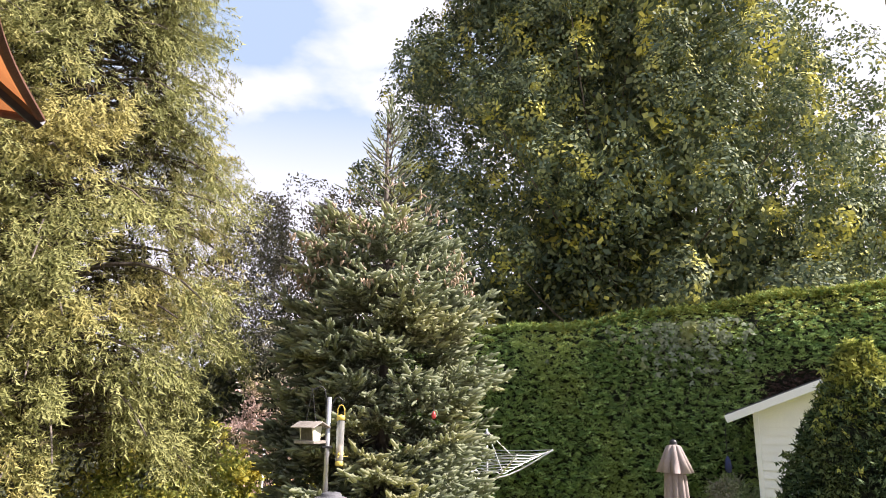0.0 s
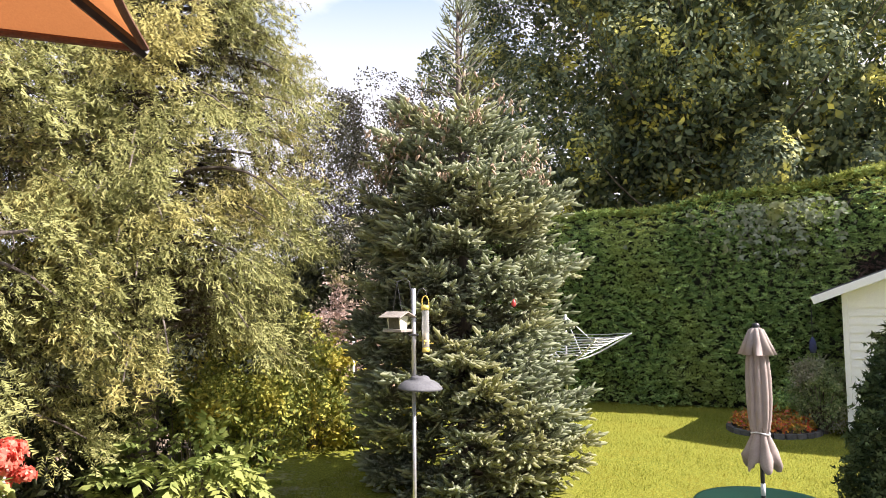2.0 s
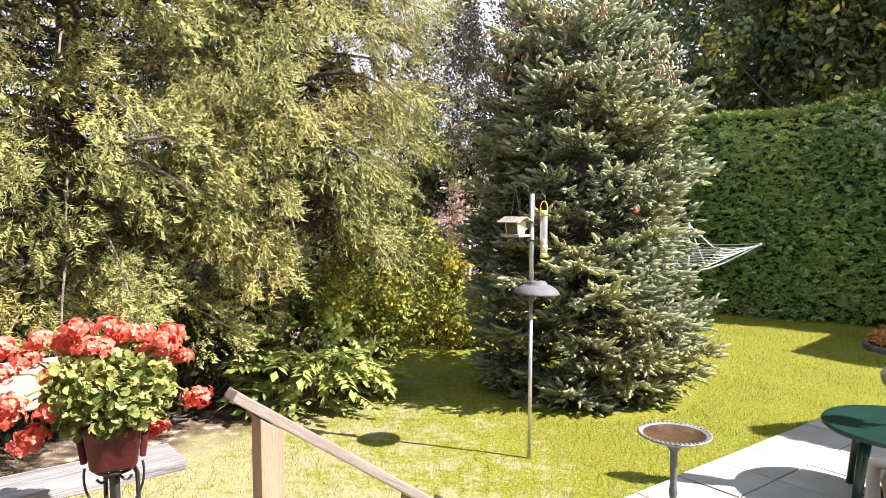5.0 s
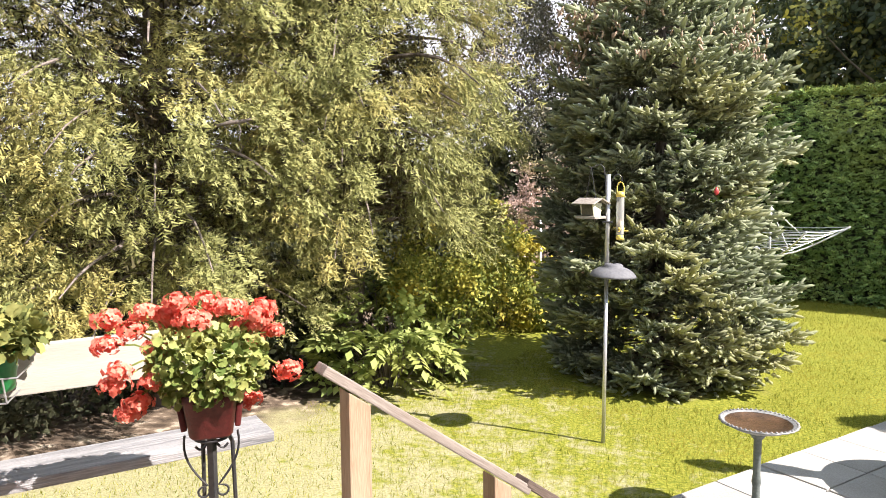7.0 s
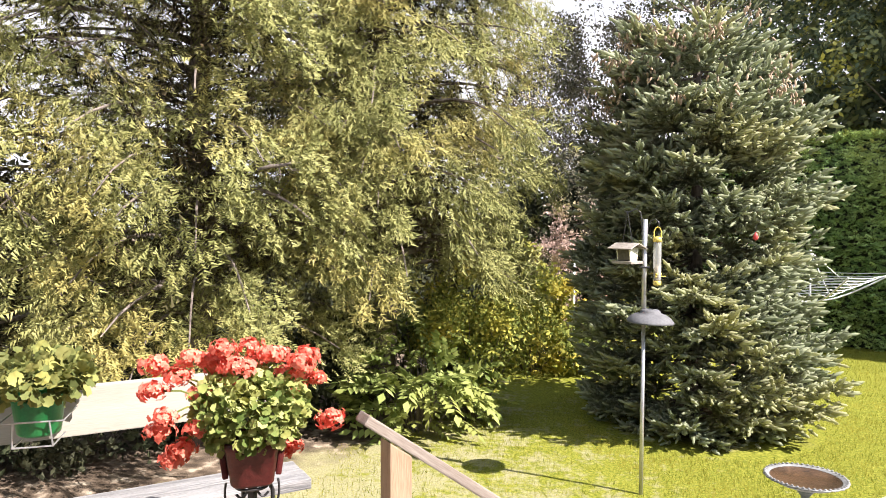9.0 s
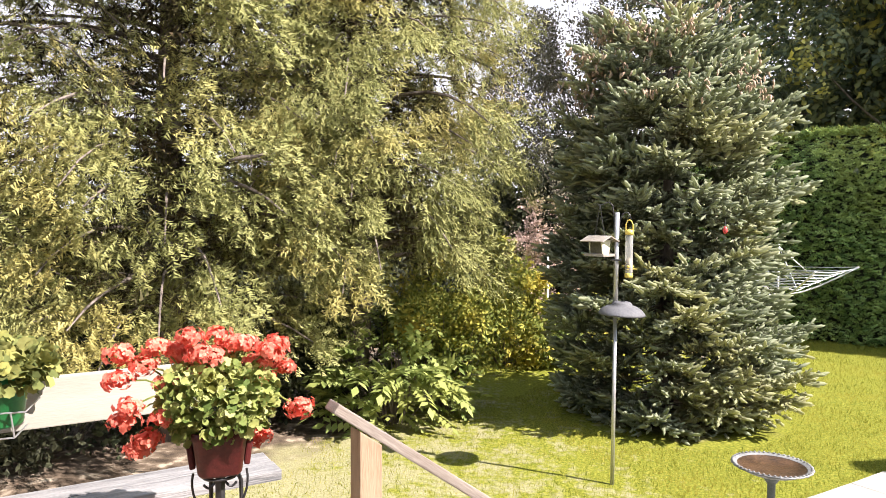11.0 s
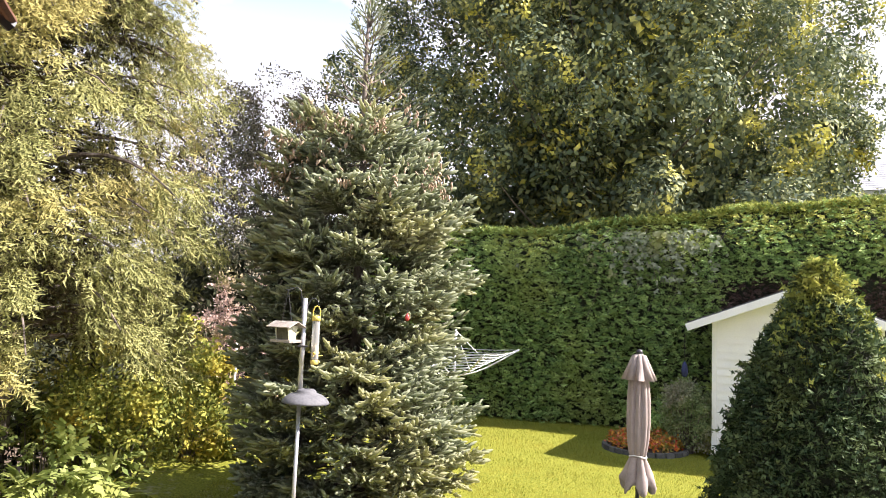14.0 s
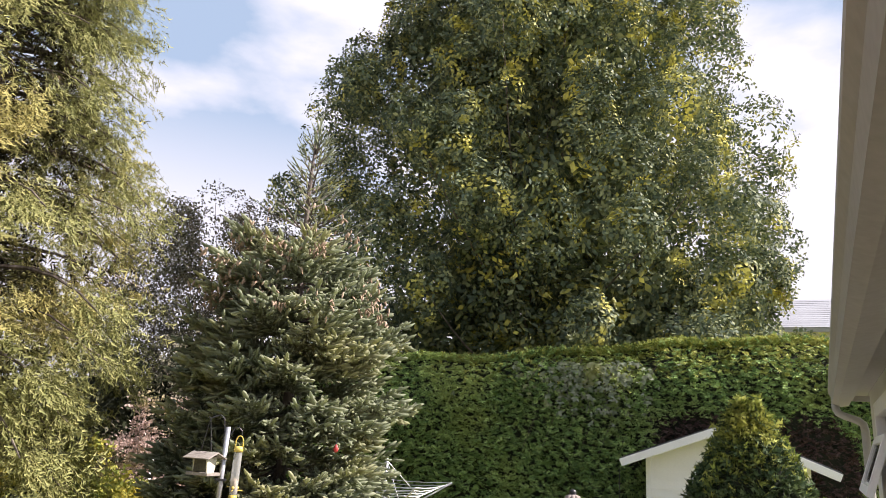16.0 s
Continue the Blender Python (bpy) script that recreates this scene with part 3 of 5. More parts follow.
# ---- the spruce ----
def spruce(x, y, height, seed):
    r = np.random.default_rng(seed)
    tree = thing("spruce_tree", "blue-green spruce with brown cones near its top", "tree", pose(x, y, 0))
    bm = bmesh.new()
    pts, rad = bent((0, 0, -0.1), (0, 0, height), 0.13, 0.012, 0.02, 12, seed)
    sweep(bm, pts, rad, 8)
    part("trunk", bm, M_BARK, tree, smooth=True)
    zs = [0.0, 0.33, 0.95, 1.9, 3.1, 3.75, 4.4, 5.0, 5.6, 6.2, 6.8, height]
    rs = [1.14, 1.5, 1.68, 1.61, 1.49, 1.43, 1.26, 1.02, 0.66, 0.34, 0.16, 0.05]
    P, A, S = [], [], []
    wood = bmesh.new()
    levels = np.cumsum(np.r_[0.14, np.linspace(0.25, 0.2, 30)])
    levels = levels[levels < height - 0.25]
    i = 0
    for level in levels:
        for w in range(12 if level < 5.2 else 6):
            i += 1
            z = level + r.normal() * 0.11
            t = z / height
            a = w * 2 * math.pi / (12 if level < 5.2 else 6) + level * 5.1 + r.normal() * 0.12
            lobe = math.sin(2.0 * a + 2.6 * z) + math.sin(3.0 * a - 3.4 * z + 1)
            if level < 5.2 and lobe < -1.75 + 0.3 * r.normal():
                continue
            reach = np.interp(z, zs, rs) * r.uniform(0.76, 1.09) * (1.0 + 0.05 * lobe)
            out = np.array((math.cos(a), math.sin(a), 0))
            across = np.array((-math.sin(a), math.cos(a), 0))
            tilt = -0.12 + 0.9 * max(0, (t - 0.35)) ** 1.1 + 3.6 * max(0, t - 0.76) + r.normal() * 0.1
            s = np.linspace(0, 1, 6)[:, None]
            line = np.array((0, 0, z)) + out * reach * s + np.array((0, 0, 1.0)) * reach * (tilt * s - 0.2 * s + 0.3 * s ** 3)
            sweep(wood, line, list(np.linspace(0.018, 0.005, 6)), 4, cap=False)
            steps = max(2, int(reach / (0.125 if z < 5.2 else 0.3)))
            for j in range(steps):
                u = 0.32 + 0.66 * (j + 0.5) / steps
                p = np.array([np.interp(u, s[:, 0], line[:, q]) for q in range(3)])
                twig = (0.13 + 0.42 * min(1, reach / 1.5) * math.sin(math.pi * min(1, 1.05 - u)) ** 0.8) * r.uniform(0.75, 1.2) * (0.45 if z > 5.2 else 1)
                for sd in (-1, 1):
                    d = unit(out * 0.8 + across * sd * r.uniform(0.6, 0.95) + np.array((0, 0, tilt * 0.5 + 0.05 + r.normal() * 0.26)))
                    m = max(1, int(twig / 0.12))
                    for q in range(m):
                        c = p + d * twig * q / m - np.array((0, 0, 0.25)) * (twig * q / m) ** 2
                        if q < m - 1:
                            for s2 in (-1, 1):
                                P.append(c), A.append(unit(d + s2 * np.cross(d, (0, 0, 1)) * 0.75 + (0, 0, 0.2 + r.normal() * 0.3)))
                                S.append(r.uniform(0.13, 0.185))
                        else:
                            P.append(c), A.append(d + (0, 0, 0.6 * r.random())), S.append(r.uniform(0.155, 0.225))
            P.append(line[-1]), A.append(out + (0, 0, tilt + 0.35)), S.append(r.uniform(0.18, 0.26))
    for k in range(8):
        a = k * 2.4
        P.append(np.array((0, 0, height - 0.04 * k))), A.append(np.array((math.cos(a) * (0.1 + 0.05 * k), math.sin(a) * (0.1 + 0.05 * k), 0.6))), S.append(0.3)
    shell = np.array(P)
    P, A, S = np.array(P), np.array(A), np.array(S)
    high = np.flatnonzero((shell[:, 2] > 4.3) & (shell[:, 2] < 5.9) & (np.hypot(shell[:, 0], shell[:, 1]) > 0.8 * np.interp(shell[:, 2], zs, rs)))
    pick = shell[r.choice(high, 900)] * (1.1, 1.1, 1) + r.normal(size=(900, 3)) * 0.05
    ring = [(0.2, 0), (1, 0.25), (1, 0.6), (0.35, 1.0)]
    cv = [(math.cos(a) * q * 0.17, h, math.sin(a) * q * 0.17) for q, h in ring for a in (0, 1.26, 2.51, 3.77, 5.03)]
    cf = [(j * 5 + k, j * 5 + (k + 1) % 5, j * 5 + 5 + (k + 1) % 5, j * 5 + 5 + k) for j in range(3) for k in range(5)]
    part("hanging_cone", scatter("cone", (cv, cf), pick, turns(np.array((0, 0, -1.0)) + r.normal(size=(900, 3)) * 0.4, r.normal(size=(900, 3)), r.uniform(0.07, 0.1, 900))), M_CONE, tree, "brown hanging cones", "stuff")
    part("bough_wood", wood, M_BARK, tree)
    F = turns(A, r.normal(size=A.shape) + (0, 0, 1.5), S)
    # the young leaders at the top are long and thin
    F[P[:, 2] > 5.5] *= (0.3, 1.0, 0.3)
    # the side away from the garden is thinner
    seen = (P[:, 1] < 0.4) | (r.random(len(P)) < 0.2) | (P[:, 2] > 5.0)
    P, F = P[seen], F[seen]
    part("crown", scatter("crown", SHOOT, P, F), M_SPRUCE, tree)
    return tree


spruce(0.73, 9.95, 7.25, 7)


# ---- broad-leaved trees ----
def broad_tree(name, label, x, y, height, radius, low, material, seed, lumps, per, leaf_size, stems=3, hollow=0.35, squash=1.0, count=7, prof=(0.84, 1.0, 1.04, 0.94, 0.66, 0.45, 0.25), limb=9, lump_at=(0.055, 0.12), arms=(), bias=1.1, inner=0, behind=99.0, rosette=False, bare=0.0):
    """Stems that fork into limbs; each limb ends in a lump of many tufts."""
    r = np.random.default_rng(seed)
    tree = thing(name, label, "tree", pose(x, y, 0))
    wood, P, S, N = bmesh.new(), [], [], []
    half = (height - low) / 2
    mid = np.array((0, 0, (low + height) / 2))
    for i in range(lumps):
        h = (i + r.random()) / lumps
        h = h ** bias
        a = i * 2.39996 + r.normal() * 0.4
        wide = radius * squash * np.interp(h, (0, 0.1, 0.3, 0.5, 0.77, 0.9, 1), prof) * math.sqrt(r.uniform(hollow, 1.0)) * r.uniform(0.8, 1.1)
        c = np.array((math.cos(a) * wide, math.sin(a) * wide, low + (height - low) * h))
        k = i % stems
        foot = np.array((math.cos(k * 2.1) * 0.25 * (stems > 1), math.sin(k * 2.1) * 0.25 * (stems > 1), 0))
        knee = foot * 3 + np.array((c[0] * 0.22, c[1] * 0.22, low * 0.9 + (c[2] - low) * 0.35))
        if i % limb == 0:
            s = np.linspace(0, 1, 7)[:, None]
            line = knee * (1 - s) ** 2 + (knee + c + (0, 0, -0.15 * half)) * s * (1 - s) + c * s ** 2
            sweep(wood, line, list(np.linspace(0.006 * radius, 0.0015 * radius, 7)), 5, cap=False)
        lump = radius * r.uniform(*lump_at)
        q = unit(r.normal(size=(per, 3)) + (0, 0, 0.25)) * r.random((per, 1)) ** 0.2 * lump * (0.9, 0.9, 1.15)
        if c[1] > behind and i % 3:
            continue
        # low on the side towards the garden the trunks stand bare
        if h < bare and c[1] * 0.91 + c[0] * 0.4 < 0 and abs(c[0] * 0.91 - c[1] * 0.4) < 0.45 * radius and i % 6:
            continue
        P.append(c + q), S.append(r.uniform(0.75, 1.25, per)), N.append(unit(q) + unit(c - mid) * 0.4 + (0, 0, 0.55) + r.normal(size=q.shape) * 0.3)
    for i in range(inner):
        h, a, q = r.uniform(0.02, 0.9), r.random() * 2 * math.pi, 0.6 * math.sqrt(r.random()) * radius
        q *= np.interp(h, (0, 0.5, 1), (0.9, 1, 0.3))
        P.append(np.array((math.cos(a) * q, math.sin(a) * q, low + (height - low) * h)) + r.normal(size=(90, 3)) * radius * 0.1), S.append(r.uniform(1.4, 2.2, 90)), N.append(r.normal(size=(90, 3)))
    for end in arms:
        end = np.array(end, float)
        s = np.linspace(0, 1, 7)[:, None]
        line = np.array((0, 0, low)) * (1 - s) + end * s + np.array((0, 0, 1.2)) * s * (1 - s)
        sweep(wood, line, list(np.linspace(0.012 * radius, 0.003 * radius, 7)), 5, cap=False)
        for q in range(18):
            c = line[0] + (end - line[0]) * (0.5 + 0.5 * q / 17) + r.normal(size=3) * 0.35
            P.append(c + unit(r.normal(size=(per // 2, 3))) * r.random((per // 2, 1)) ** 0.4 * radius * 0.075), S.append(r.uniform(0.75, 1.25, per // 2)), N.append(r.normal(size=(per // 2, 3)) * 0.6 + (0, 0, 1.0))
    for k in range(stems):
        foot = np.array((math.cos(k * 2.1), math.sin(k * 2.1), 0)) * 0.25 * (stems > 1)
        pts, rad = bent(foot + (0, 0, -0.1), foot * 5 + (0, 0, low + half * 1.1), 0.028 * radius, 0.006 * radius, 0.12, 9, seed + k)
        sweep(wood, pts, rad, 8)
    part("trunk", wood, M_BARK, tree, smooth=True)
    P, S, N = np.concatenate(P), np.concatenate(S), np.concatenate(N)
    keep = P[:, 2] > 0.3
    P, S, N = P[keep], S[keep], N[keep]
    shape = rosette_shape(count, leaf_size, seed, 0.62) if rosette else cluster_shape(count, leaf_size, seed, 0.5, leaf_size * 1.2)
    part("crown", scatter("crown", shape, P, turns(r.normal(size=P.shape), N if rosette else r.normal(size=P.shape), S)), material, tree)
    return tree


broad_tree("maple_tree", "huge broad-leaved tree, dark green with sunlit clumps painted yellow", 9.85, 23.3, 24.5, 8.5, 4.4, M_MAPLE, 21, 350, 130, 0.155, 4, inner=210, hollow=0.6, limb=9, count=6, lump_at=(0.09, 0.16), arms=((8.5, -4.0, 6.4), (9.1, -4.4, 5.2), (7.7, -3.6, 9.6), (8.1, -3.8, 8.0), (6.6, -3.6, 7.0), (5.4, -4.6, 6.2)), behind=5.0, rosette=True, bare=0.2)
broad_tree("shade_tree", "thin purplish-leaved tree with sky showing through", -1.1, 20.0, 8.45, 3.35, 0.8, M_DARKLEAF, 31, 600, 38, 0.1, 3, hollow=0.05, prof=(0.7, 0.9, 1.0, 1.0, 1.0, 0.92, 0.68), limb=3, lump_at=(0.07, 0.16), bias=1.35, count=4)


# ---- the hedge ----
HEDGE_A, HEDGE_B = np.array((1.2, 18.75)), np.array((16.5, 11.0))


def hedge():
    r = np.random.default_rng(41)
    ob = thing("hedge", "tall clipped green cedar hedge with a sunlit top", "hedge", kind="")
    along = unit(HEDGE_B - HEDGE_A)
    length = float(np.linalg.norm(HEDGE_B - HEDGE_A))
    back = np.array((along[1], -along[0])) * -1.0  # away from the garden
    a3, b3 = np.r_[along, 0], np.r_[back, 0]
    o3 = np.r_[HEDGE_A, 0]

    def top(s):
        return 4.85 + 0.75 * np.clip((s - 4.5) / 7.0, 0, 1) + 0.05 * np.sin(s * 2.1)

    # a solid body behind the sprays, coloured as the hedge's inner shade
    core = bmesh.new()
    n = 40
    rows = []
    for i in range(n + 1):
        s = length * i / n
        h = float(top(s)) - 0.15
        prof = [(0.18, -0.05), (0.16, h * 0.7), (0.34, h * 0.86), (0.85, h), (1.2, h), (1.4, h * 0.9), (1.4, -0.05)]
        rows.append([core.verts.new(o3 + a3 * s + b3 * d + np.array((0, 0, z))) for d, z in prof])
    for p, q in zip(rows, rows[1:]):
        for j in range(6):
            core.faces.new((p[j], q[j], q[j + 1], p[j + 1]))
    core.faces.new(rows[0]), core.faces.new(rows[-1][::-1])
    part("core", core, M_SHADECORE, ob)
    k = 38000
    s = r.random(k) * length
    h = top(s)
    t = r.random(k)
    face = t < 0.8
    z = np.where(face, 0.03 + (h - 0.25) * (t / 0.8) ** 0.95, h - 0.12 + r.normal(size=k) * 0.05)
    wave = 0.05 * np.sin(s * 3.3 + z * 2.0) + 0.05 * np.sin(s * 1.1 - z * 1.7)
    shoulder = 0.6 * np.clip((z - h + 1.25) / 1.15, 0, 1.2) ** 1.8
    d = np.where(face, wave + shoulder + r.normal(size=k) * 0.07, 0.45 + 0.9 * (t - 0.8) / 0.2)
    P = o3 + a3 * s[:, None] + b3 * d[:, None] + np.array((0, 0, 1.0)) * z[:, None]
    up = np.where(face[:, None], np.array((0, 0, -0.15)), np.array((0, 0, 0.8)))
    A = -b3 * r.uniform(0.1, 0.7, (k, 1)) + up + a3 * np.sign(r.normal(size=(k, 1))) * r.uniform(0.5, 1.1, (k, 1)) + np.array((0, 0, 1)) * r.normal(size=(k, 1)) * 0.3
    N = np.array((0, 0, 1.0)) * 0.8 + r.normal(size=(k, 3)) * 0.6 - b3 * 0.3
    F = turns(A, N, r.uniform(0.105, 0.19, k))
    shape = tuft_shape(43, 2, 0.5, slim=0.7)
    dead = face & (s > 9.3) & (s < 13.6) & (z < 3.5 + 0.2 * np.sin(s * 2.6) + 0.12 * r.normal(size=k)) & (z > 2.0)
    # sunlight along the top is put into these sprays' yellow-green
    sun_top = (z > h - 0.5 - 0.35 * np.clip((s - 6) / 6, 0, 1) + 0.25 * r.normal(size=k)) & (r.random(k) < 0.2 + 0.6 * np.clip((s - 4) / 5, 0, 1))
    part("foliage", scatter("foliage", shape, P[~dead & ~sun_top], F[~dead & ~sun_top]), M_HEDGE, ob, kind="stuff")
    part("sun_tinted_spray", scatter("sun_tinted_spray", shape, P[sun_top], F[sun_top]), M_SUNLEAF, ob, "top sprays coloured yellow-green for the sun on them", "stuff")
    part("dead_patch", scatter("dead_patch", shape, P[dead], F[dead] * 0.8), M_BROWNPATCH, ob, "dead reddish-brown patch behind the shed", "stuff")
    return ob


hedge()


# ---- the clipped cone ----
def cone_tree(x, y, height, radius):
    r = np.random.default_rng(51)
    tree = thing("cone_shrub", "clipped cone-shaped cedar with a sunlit yellow-green tip", "shrub", pose(x, y, 0))

    def reach(z):
        t = z / height
        return radius * (1 - t ** 1.8) * (0.9 + 0.1 * np.minimum(1, z / 0.5)) + 0.05

    # the core's dark colour paints the shade between the sprays
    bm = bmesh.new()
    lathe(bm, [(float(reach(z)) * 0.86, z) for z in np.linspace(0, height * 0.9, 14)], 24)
    part("core", bm, M_SHADECORE, tree)
    k = 14500
    z = height * np.where(r.random(k) < 0.6, 1 - np.sqrt(1 - r.random(k)), r.random(k))
    a = r.random(k) * 2 * math.pi
    out = np.stack([np.cos(a), np.sin(a), 0 * a], -1)
    lump = 1 + 0.05 * np.sin(a * 5 + z * 4) + 0.04 * np.sin(a * 9 - z * 7)
    P = out * (reach(z) * lump + r.normal(size=k) * 0.04)[:, None] + np.array((0, 0, 1.0)) * z[:, None]
    A = out * r.uniform(0.3, 0.9, (k, 1)) + np.stack([-out[:, 1], out[:, 0], 0 * a], -1) * r.normal(size=(k, 1)) * 0.8 + r.normal(size=(k, 3)) * 0.25 + np.array((0, 0, 0.15))
    F = turns(A, r.normal(size=(k, 3)) + (0, 0, 0.8), r.uniform(0.08, 0.14, k))
    # the sun on the tip is painted: sprays up there take a golden leaf
    sun_top = z > height * (0.82 + 0.05 * np.sin(a * 3) + 0.1 * r.normal(size=k))
    part("foliage", scatter("foliage", tuft_shape(53, 2, 0.5, slim=0.7), P[~sun_top], F[~sun_top]), M_CONELEAF, tree, kind="stuff")
    part("sun_tinted_spray", scatter("sun_tinted_spray", tuft_shape(53, 2, 0.5, slim=0.7), P[sun_top], F[sun_top]), M_SUNLEAF, tree, "tip sprays given a yellow-green sunlit colour", "stuff")
    return tree


cone_tree(6.28, 7.5, 3.5, 1.14)


# ---- shrubs and undergrowth ----
def shrub(name, label, x, y, height, radius, material, seed, tufts, leaf_size, count=6, low=0.05, squash=1.0, width=0.5):
    """A bush of leaning stems with tufts of leaves in uneven mounds."""
    r = np.random.default_rng(seed)
    ob = thing(name, label, "shrub", pose(x, y, 0))
    bm, P, out = bmesh.new(), [], []
    mounds = max(8, tufts // 45)
    for i in range(mounds):
        a, q = i * 2.4 + r.normal() * 0.3, r.random() ** 0.5
        top = np.array((math.cos(a) * q * radius, math.sin(a) * q * radius * squash, low + (height - low) * r.uniform(0.3, 1.0) * (1 - 0.45 * q * q)))
        s = np.linspace(0, 1, 5)[:, None]
        sweep(bm, np.array((top[0] * 0.15, top[1] * 0.15, -0.03)) * (1 - s) + top * s + np.array((0, 0, 0.2)) * s * (1 - s), list(np.linspace(0.014, 0.004, 5)), 4, cap=False)
        k = tufts // mounds
        P.append(top + unit(r.normal(size=(k, 3))) * r.random((k, 1)) ** 0.45 * radius * 0.34 * (1, 1, 0.8))
        P.append(np.array((top[0] * 0.8, top[1] * 0.8, 0)) + np.stack([r.normal(size=k // 3) * radius * 0.2, r.normal(size=k // 3) * radius * 0.2, low + r.random(k // 3) * top[2]], -1))
    part("stem", bm, M_BARK, ob, kind="stuff")
    P = np.concatenate(P)
    P = P[P[:, 2] > low]
    shape = cluster_shape(count, leaf_size, seed, width, leaf_size * 1.3)
    out = unit(P * (1, 1, 0.4)) + r.normal(size=P.shape) * 0.5
    part("foliage", scatter("foliage", shape, P, turns(out, r.normal(size=P.shape), r.uniform(0.75, 1.25, len(P)))), material, ob, kind="stuff")
    return ob


def pinnate_shape(pairs=5, length=1.0):
    """A long leaf of paired leaflets, arching over."""
    out = []
    for i in range(pairs):
        y = length * (0.18 + 0.7 * i / pairs)
        for sd in (-1, 1):
            out.append(blade((0, y, -0.25 * y * y), (sd * 0.25, y + 0.13, -0.25 * y * y - 0.1), 0.16, 0.02))
    out.append(blade((0, length * 0.85, -0.2), (0, length * 1.15, -0.38), 0.18))
    return fan(out)


def leafy_bush(x, y, seed):
    r = np.random.default_rng(seed)
    ob = thing("elder_shrub", "bright green shrub with long paired leaflets", "shrub", pose(x, y, 0))
    k = 330
    a, q = r.random(k) * 2 * math.pi, r.random(k) ** 0.5
    P = np.stack([np.cos(a) * q * 0.78, np.sin(a) * q * 0.7, 0.12 + 1.5 * (1 - 0.6 * q * q) * r.random(k) ** 0.8], -1)
    A = np.stack([np.cos(a), np.sin(a), 0.25 + r.normal(size=k) * 0.35], -1) + r.normal(size=(k, 3)) * 0.4
    bm = bmesh.new()
    for i in range(0, k, 9):
        sweep(bm, [(P[i, 0] * 0.3, P[i, 1] * 0.3, -0.03), (P[i, 0] * 0.7, P[i, 1] * 0.7, P[i, 2] * 0.6), P[i]], [0.012, 0.009, 0.004], 4, cap=False)
    part("stem", bm, M_BARK, ob)
    part("foliage", scatter("foliage", pinnate_shape(), P, turns(A, np.array((0, 0, 1.0)) + r.normal(size=(k, 3)) * 0.35, np.where(q > 0.7, r.uniform(0.36, 0.58, k), r.uniform(0.26, 0.4, k)))), M_SHRUB, ob, kind="stuff")
    return ob


leafy_bush(-2.85, 8.6, 61)
shrub("golden_shrub", "yellow-green garden shrub in full sun", -2.3, 9.15, 2.2, 0.92, M_YELLOW, 62, 1700, 0.085, low=0.6)
shrub("golden_shrub", "taller olive shrub with yellowing tips", -0.7, 14.6, 1.7, 0.8, M_YELLOW, 63, 800, 0.11)
shrub("golden_shrub", "olive-green shrub with yellow tips", -1.95, 12.6, 2.3, 0.9, M_YELLOW, 69, 1300, 0.1)
shrub("reddish_shrub", "shrub with faded pink and russet foliage", -1.45, 14.1, 3.4, 0.85, M_PINK, 64, 1500, 0.07)
# shrubs that fill the hollow under the cedars; dark leaves paint its shade
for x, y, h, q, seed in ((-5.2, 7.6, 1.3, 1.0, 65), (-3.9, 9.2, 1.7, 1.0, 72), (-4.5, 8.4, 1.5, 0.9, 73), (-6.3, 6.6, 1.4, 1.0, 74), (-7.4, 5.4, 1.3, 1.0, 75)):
    shrub("low_shrub", "low shrub under the cedars, coloured dark as the shade there", x, y, h, q, M_UNDERSHADE, seed, 520, 0.10)
shrub("low_shrub", "leafy green shrub beside the spruce", -0.95, 12.6, 1.0, 0.45, M_SHRUB, 70, 350, 0.1)
shrub("low_shrub", "low leafy plants beside the lawn", -0.6, 14.3, 0.7, 1.0, M_SHRUB, 66, 300, 0.11)


def thicket():
    """The undergrowth that closes the garden behind the trees, dark with painted shade."""
    r = np.random.default_rng(71)
    ob = thing("thicket", "dense undergrowth behind the boundary trees, shade painted into its leaves", "shrubs", kind="stuff")
    way = np.array(((-13.5, -3.0), (-12.0, 6.0), (-8.5, 12.5), (-3.5, 17.0), (2.0, 19.8)))
    # a closed sheet, near black to stand for shade among the leaves
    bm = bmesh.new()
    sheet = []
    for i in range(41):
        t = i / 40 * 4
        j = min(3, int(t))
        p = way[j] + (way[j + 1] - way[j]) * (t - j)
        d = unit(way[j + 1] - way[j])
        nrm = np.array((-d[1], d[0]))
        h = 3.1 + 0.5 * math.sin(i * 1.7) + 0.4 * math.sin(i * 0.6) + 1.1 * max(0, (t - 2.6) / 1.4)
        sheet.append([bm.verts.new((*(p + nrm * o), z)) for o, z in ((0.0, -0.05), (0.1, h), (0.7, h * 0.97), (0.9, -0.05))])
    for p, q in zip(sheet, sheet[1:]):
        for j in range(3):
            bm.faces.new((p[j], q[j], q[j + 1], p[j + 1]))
    part("core", bm, M_SHADECORE, ob)
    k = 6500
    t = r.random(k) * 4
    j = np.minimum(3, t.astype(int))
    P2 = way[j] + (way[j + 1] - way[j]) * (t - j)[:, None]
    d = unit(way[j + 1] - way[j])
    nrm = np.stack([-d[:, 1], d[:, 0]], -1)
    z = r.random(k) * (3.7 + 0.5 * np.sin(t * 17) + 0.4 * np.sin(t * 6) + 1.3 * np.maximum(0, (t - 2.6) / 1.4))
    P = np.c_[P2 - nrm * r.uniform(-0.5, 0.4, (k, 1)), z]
    part("foliage", scatter("foliage", cluster_shape(5, 0.16, 3, 0.5, 0.2), P, turns(r.normal(size=P.shape), r.normal(size=P.shape), r.uniform(0.8, 1.3, k))), M_UNDERSHADE, ob, kind="stuff")


thicket()


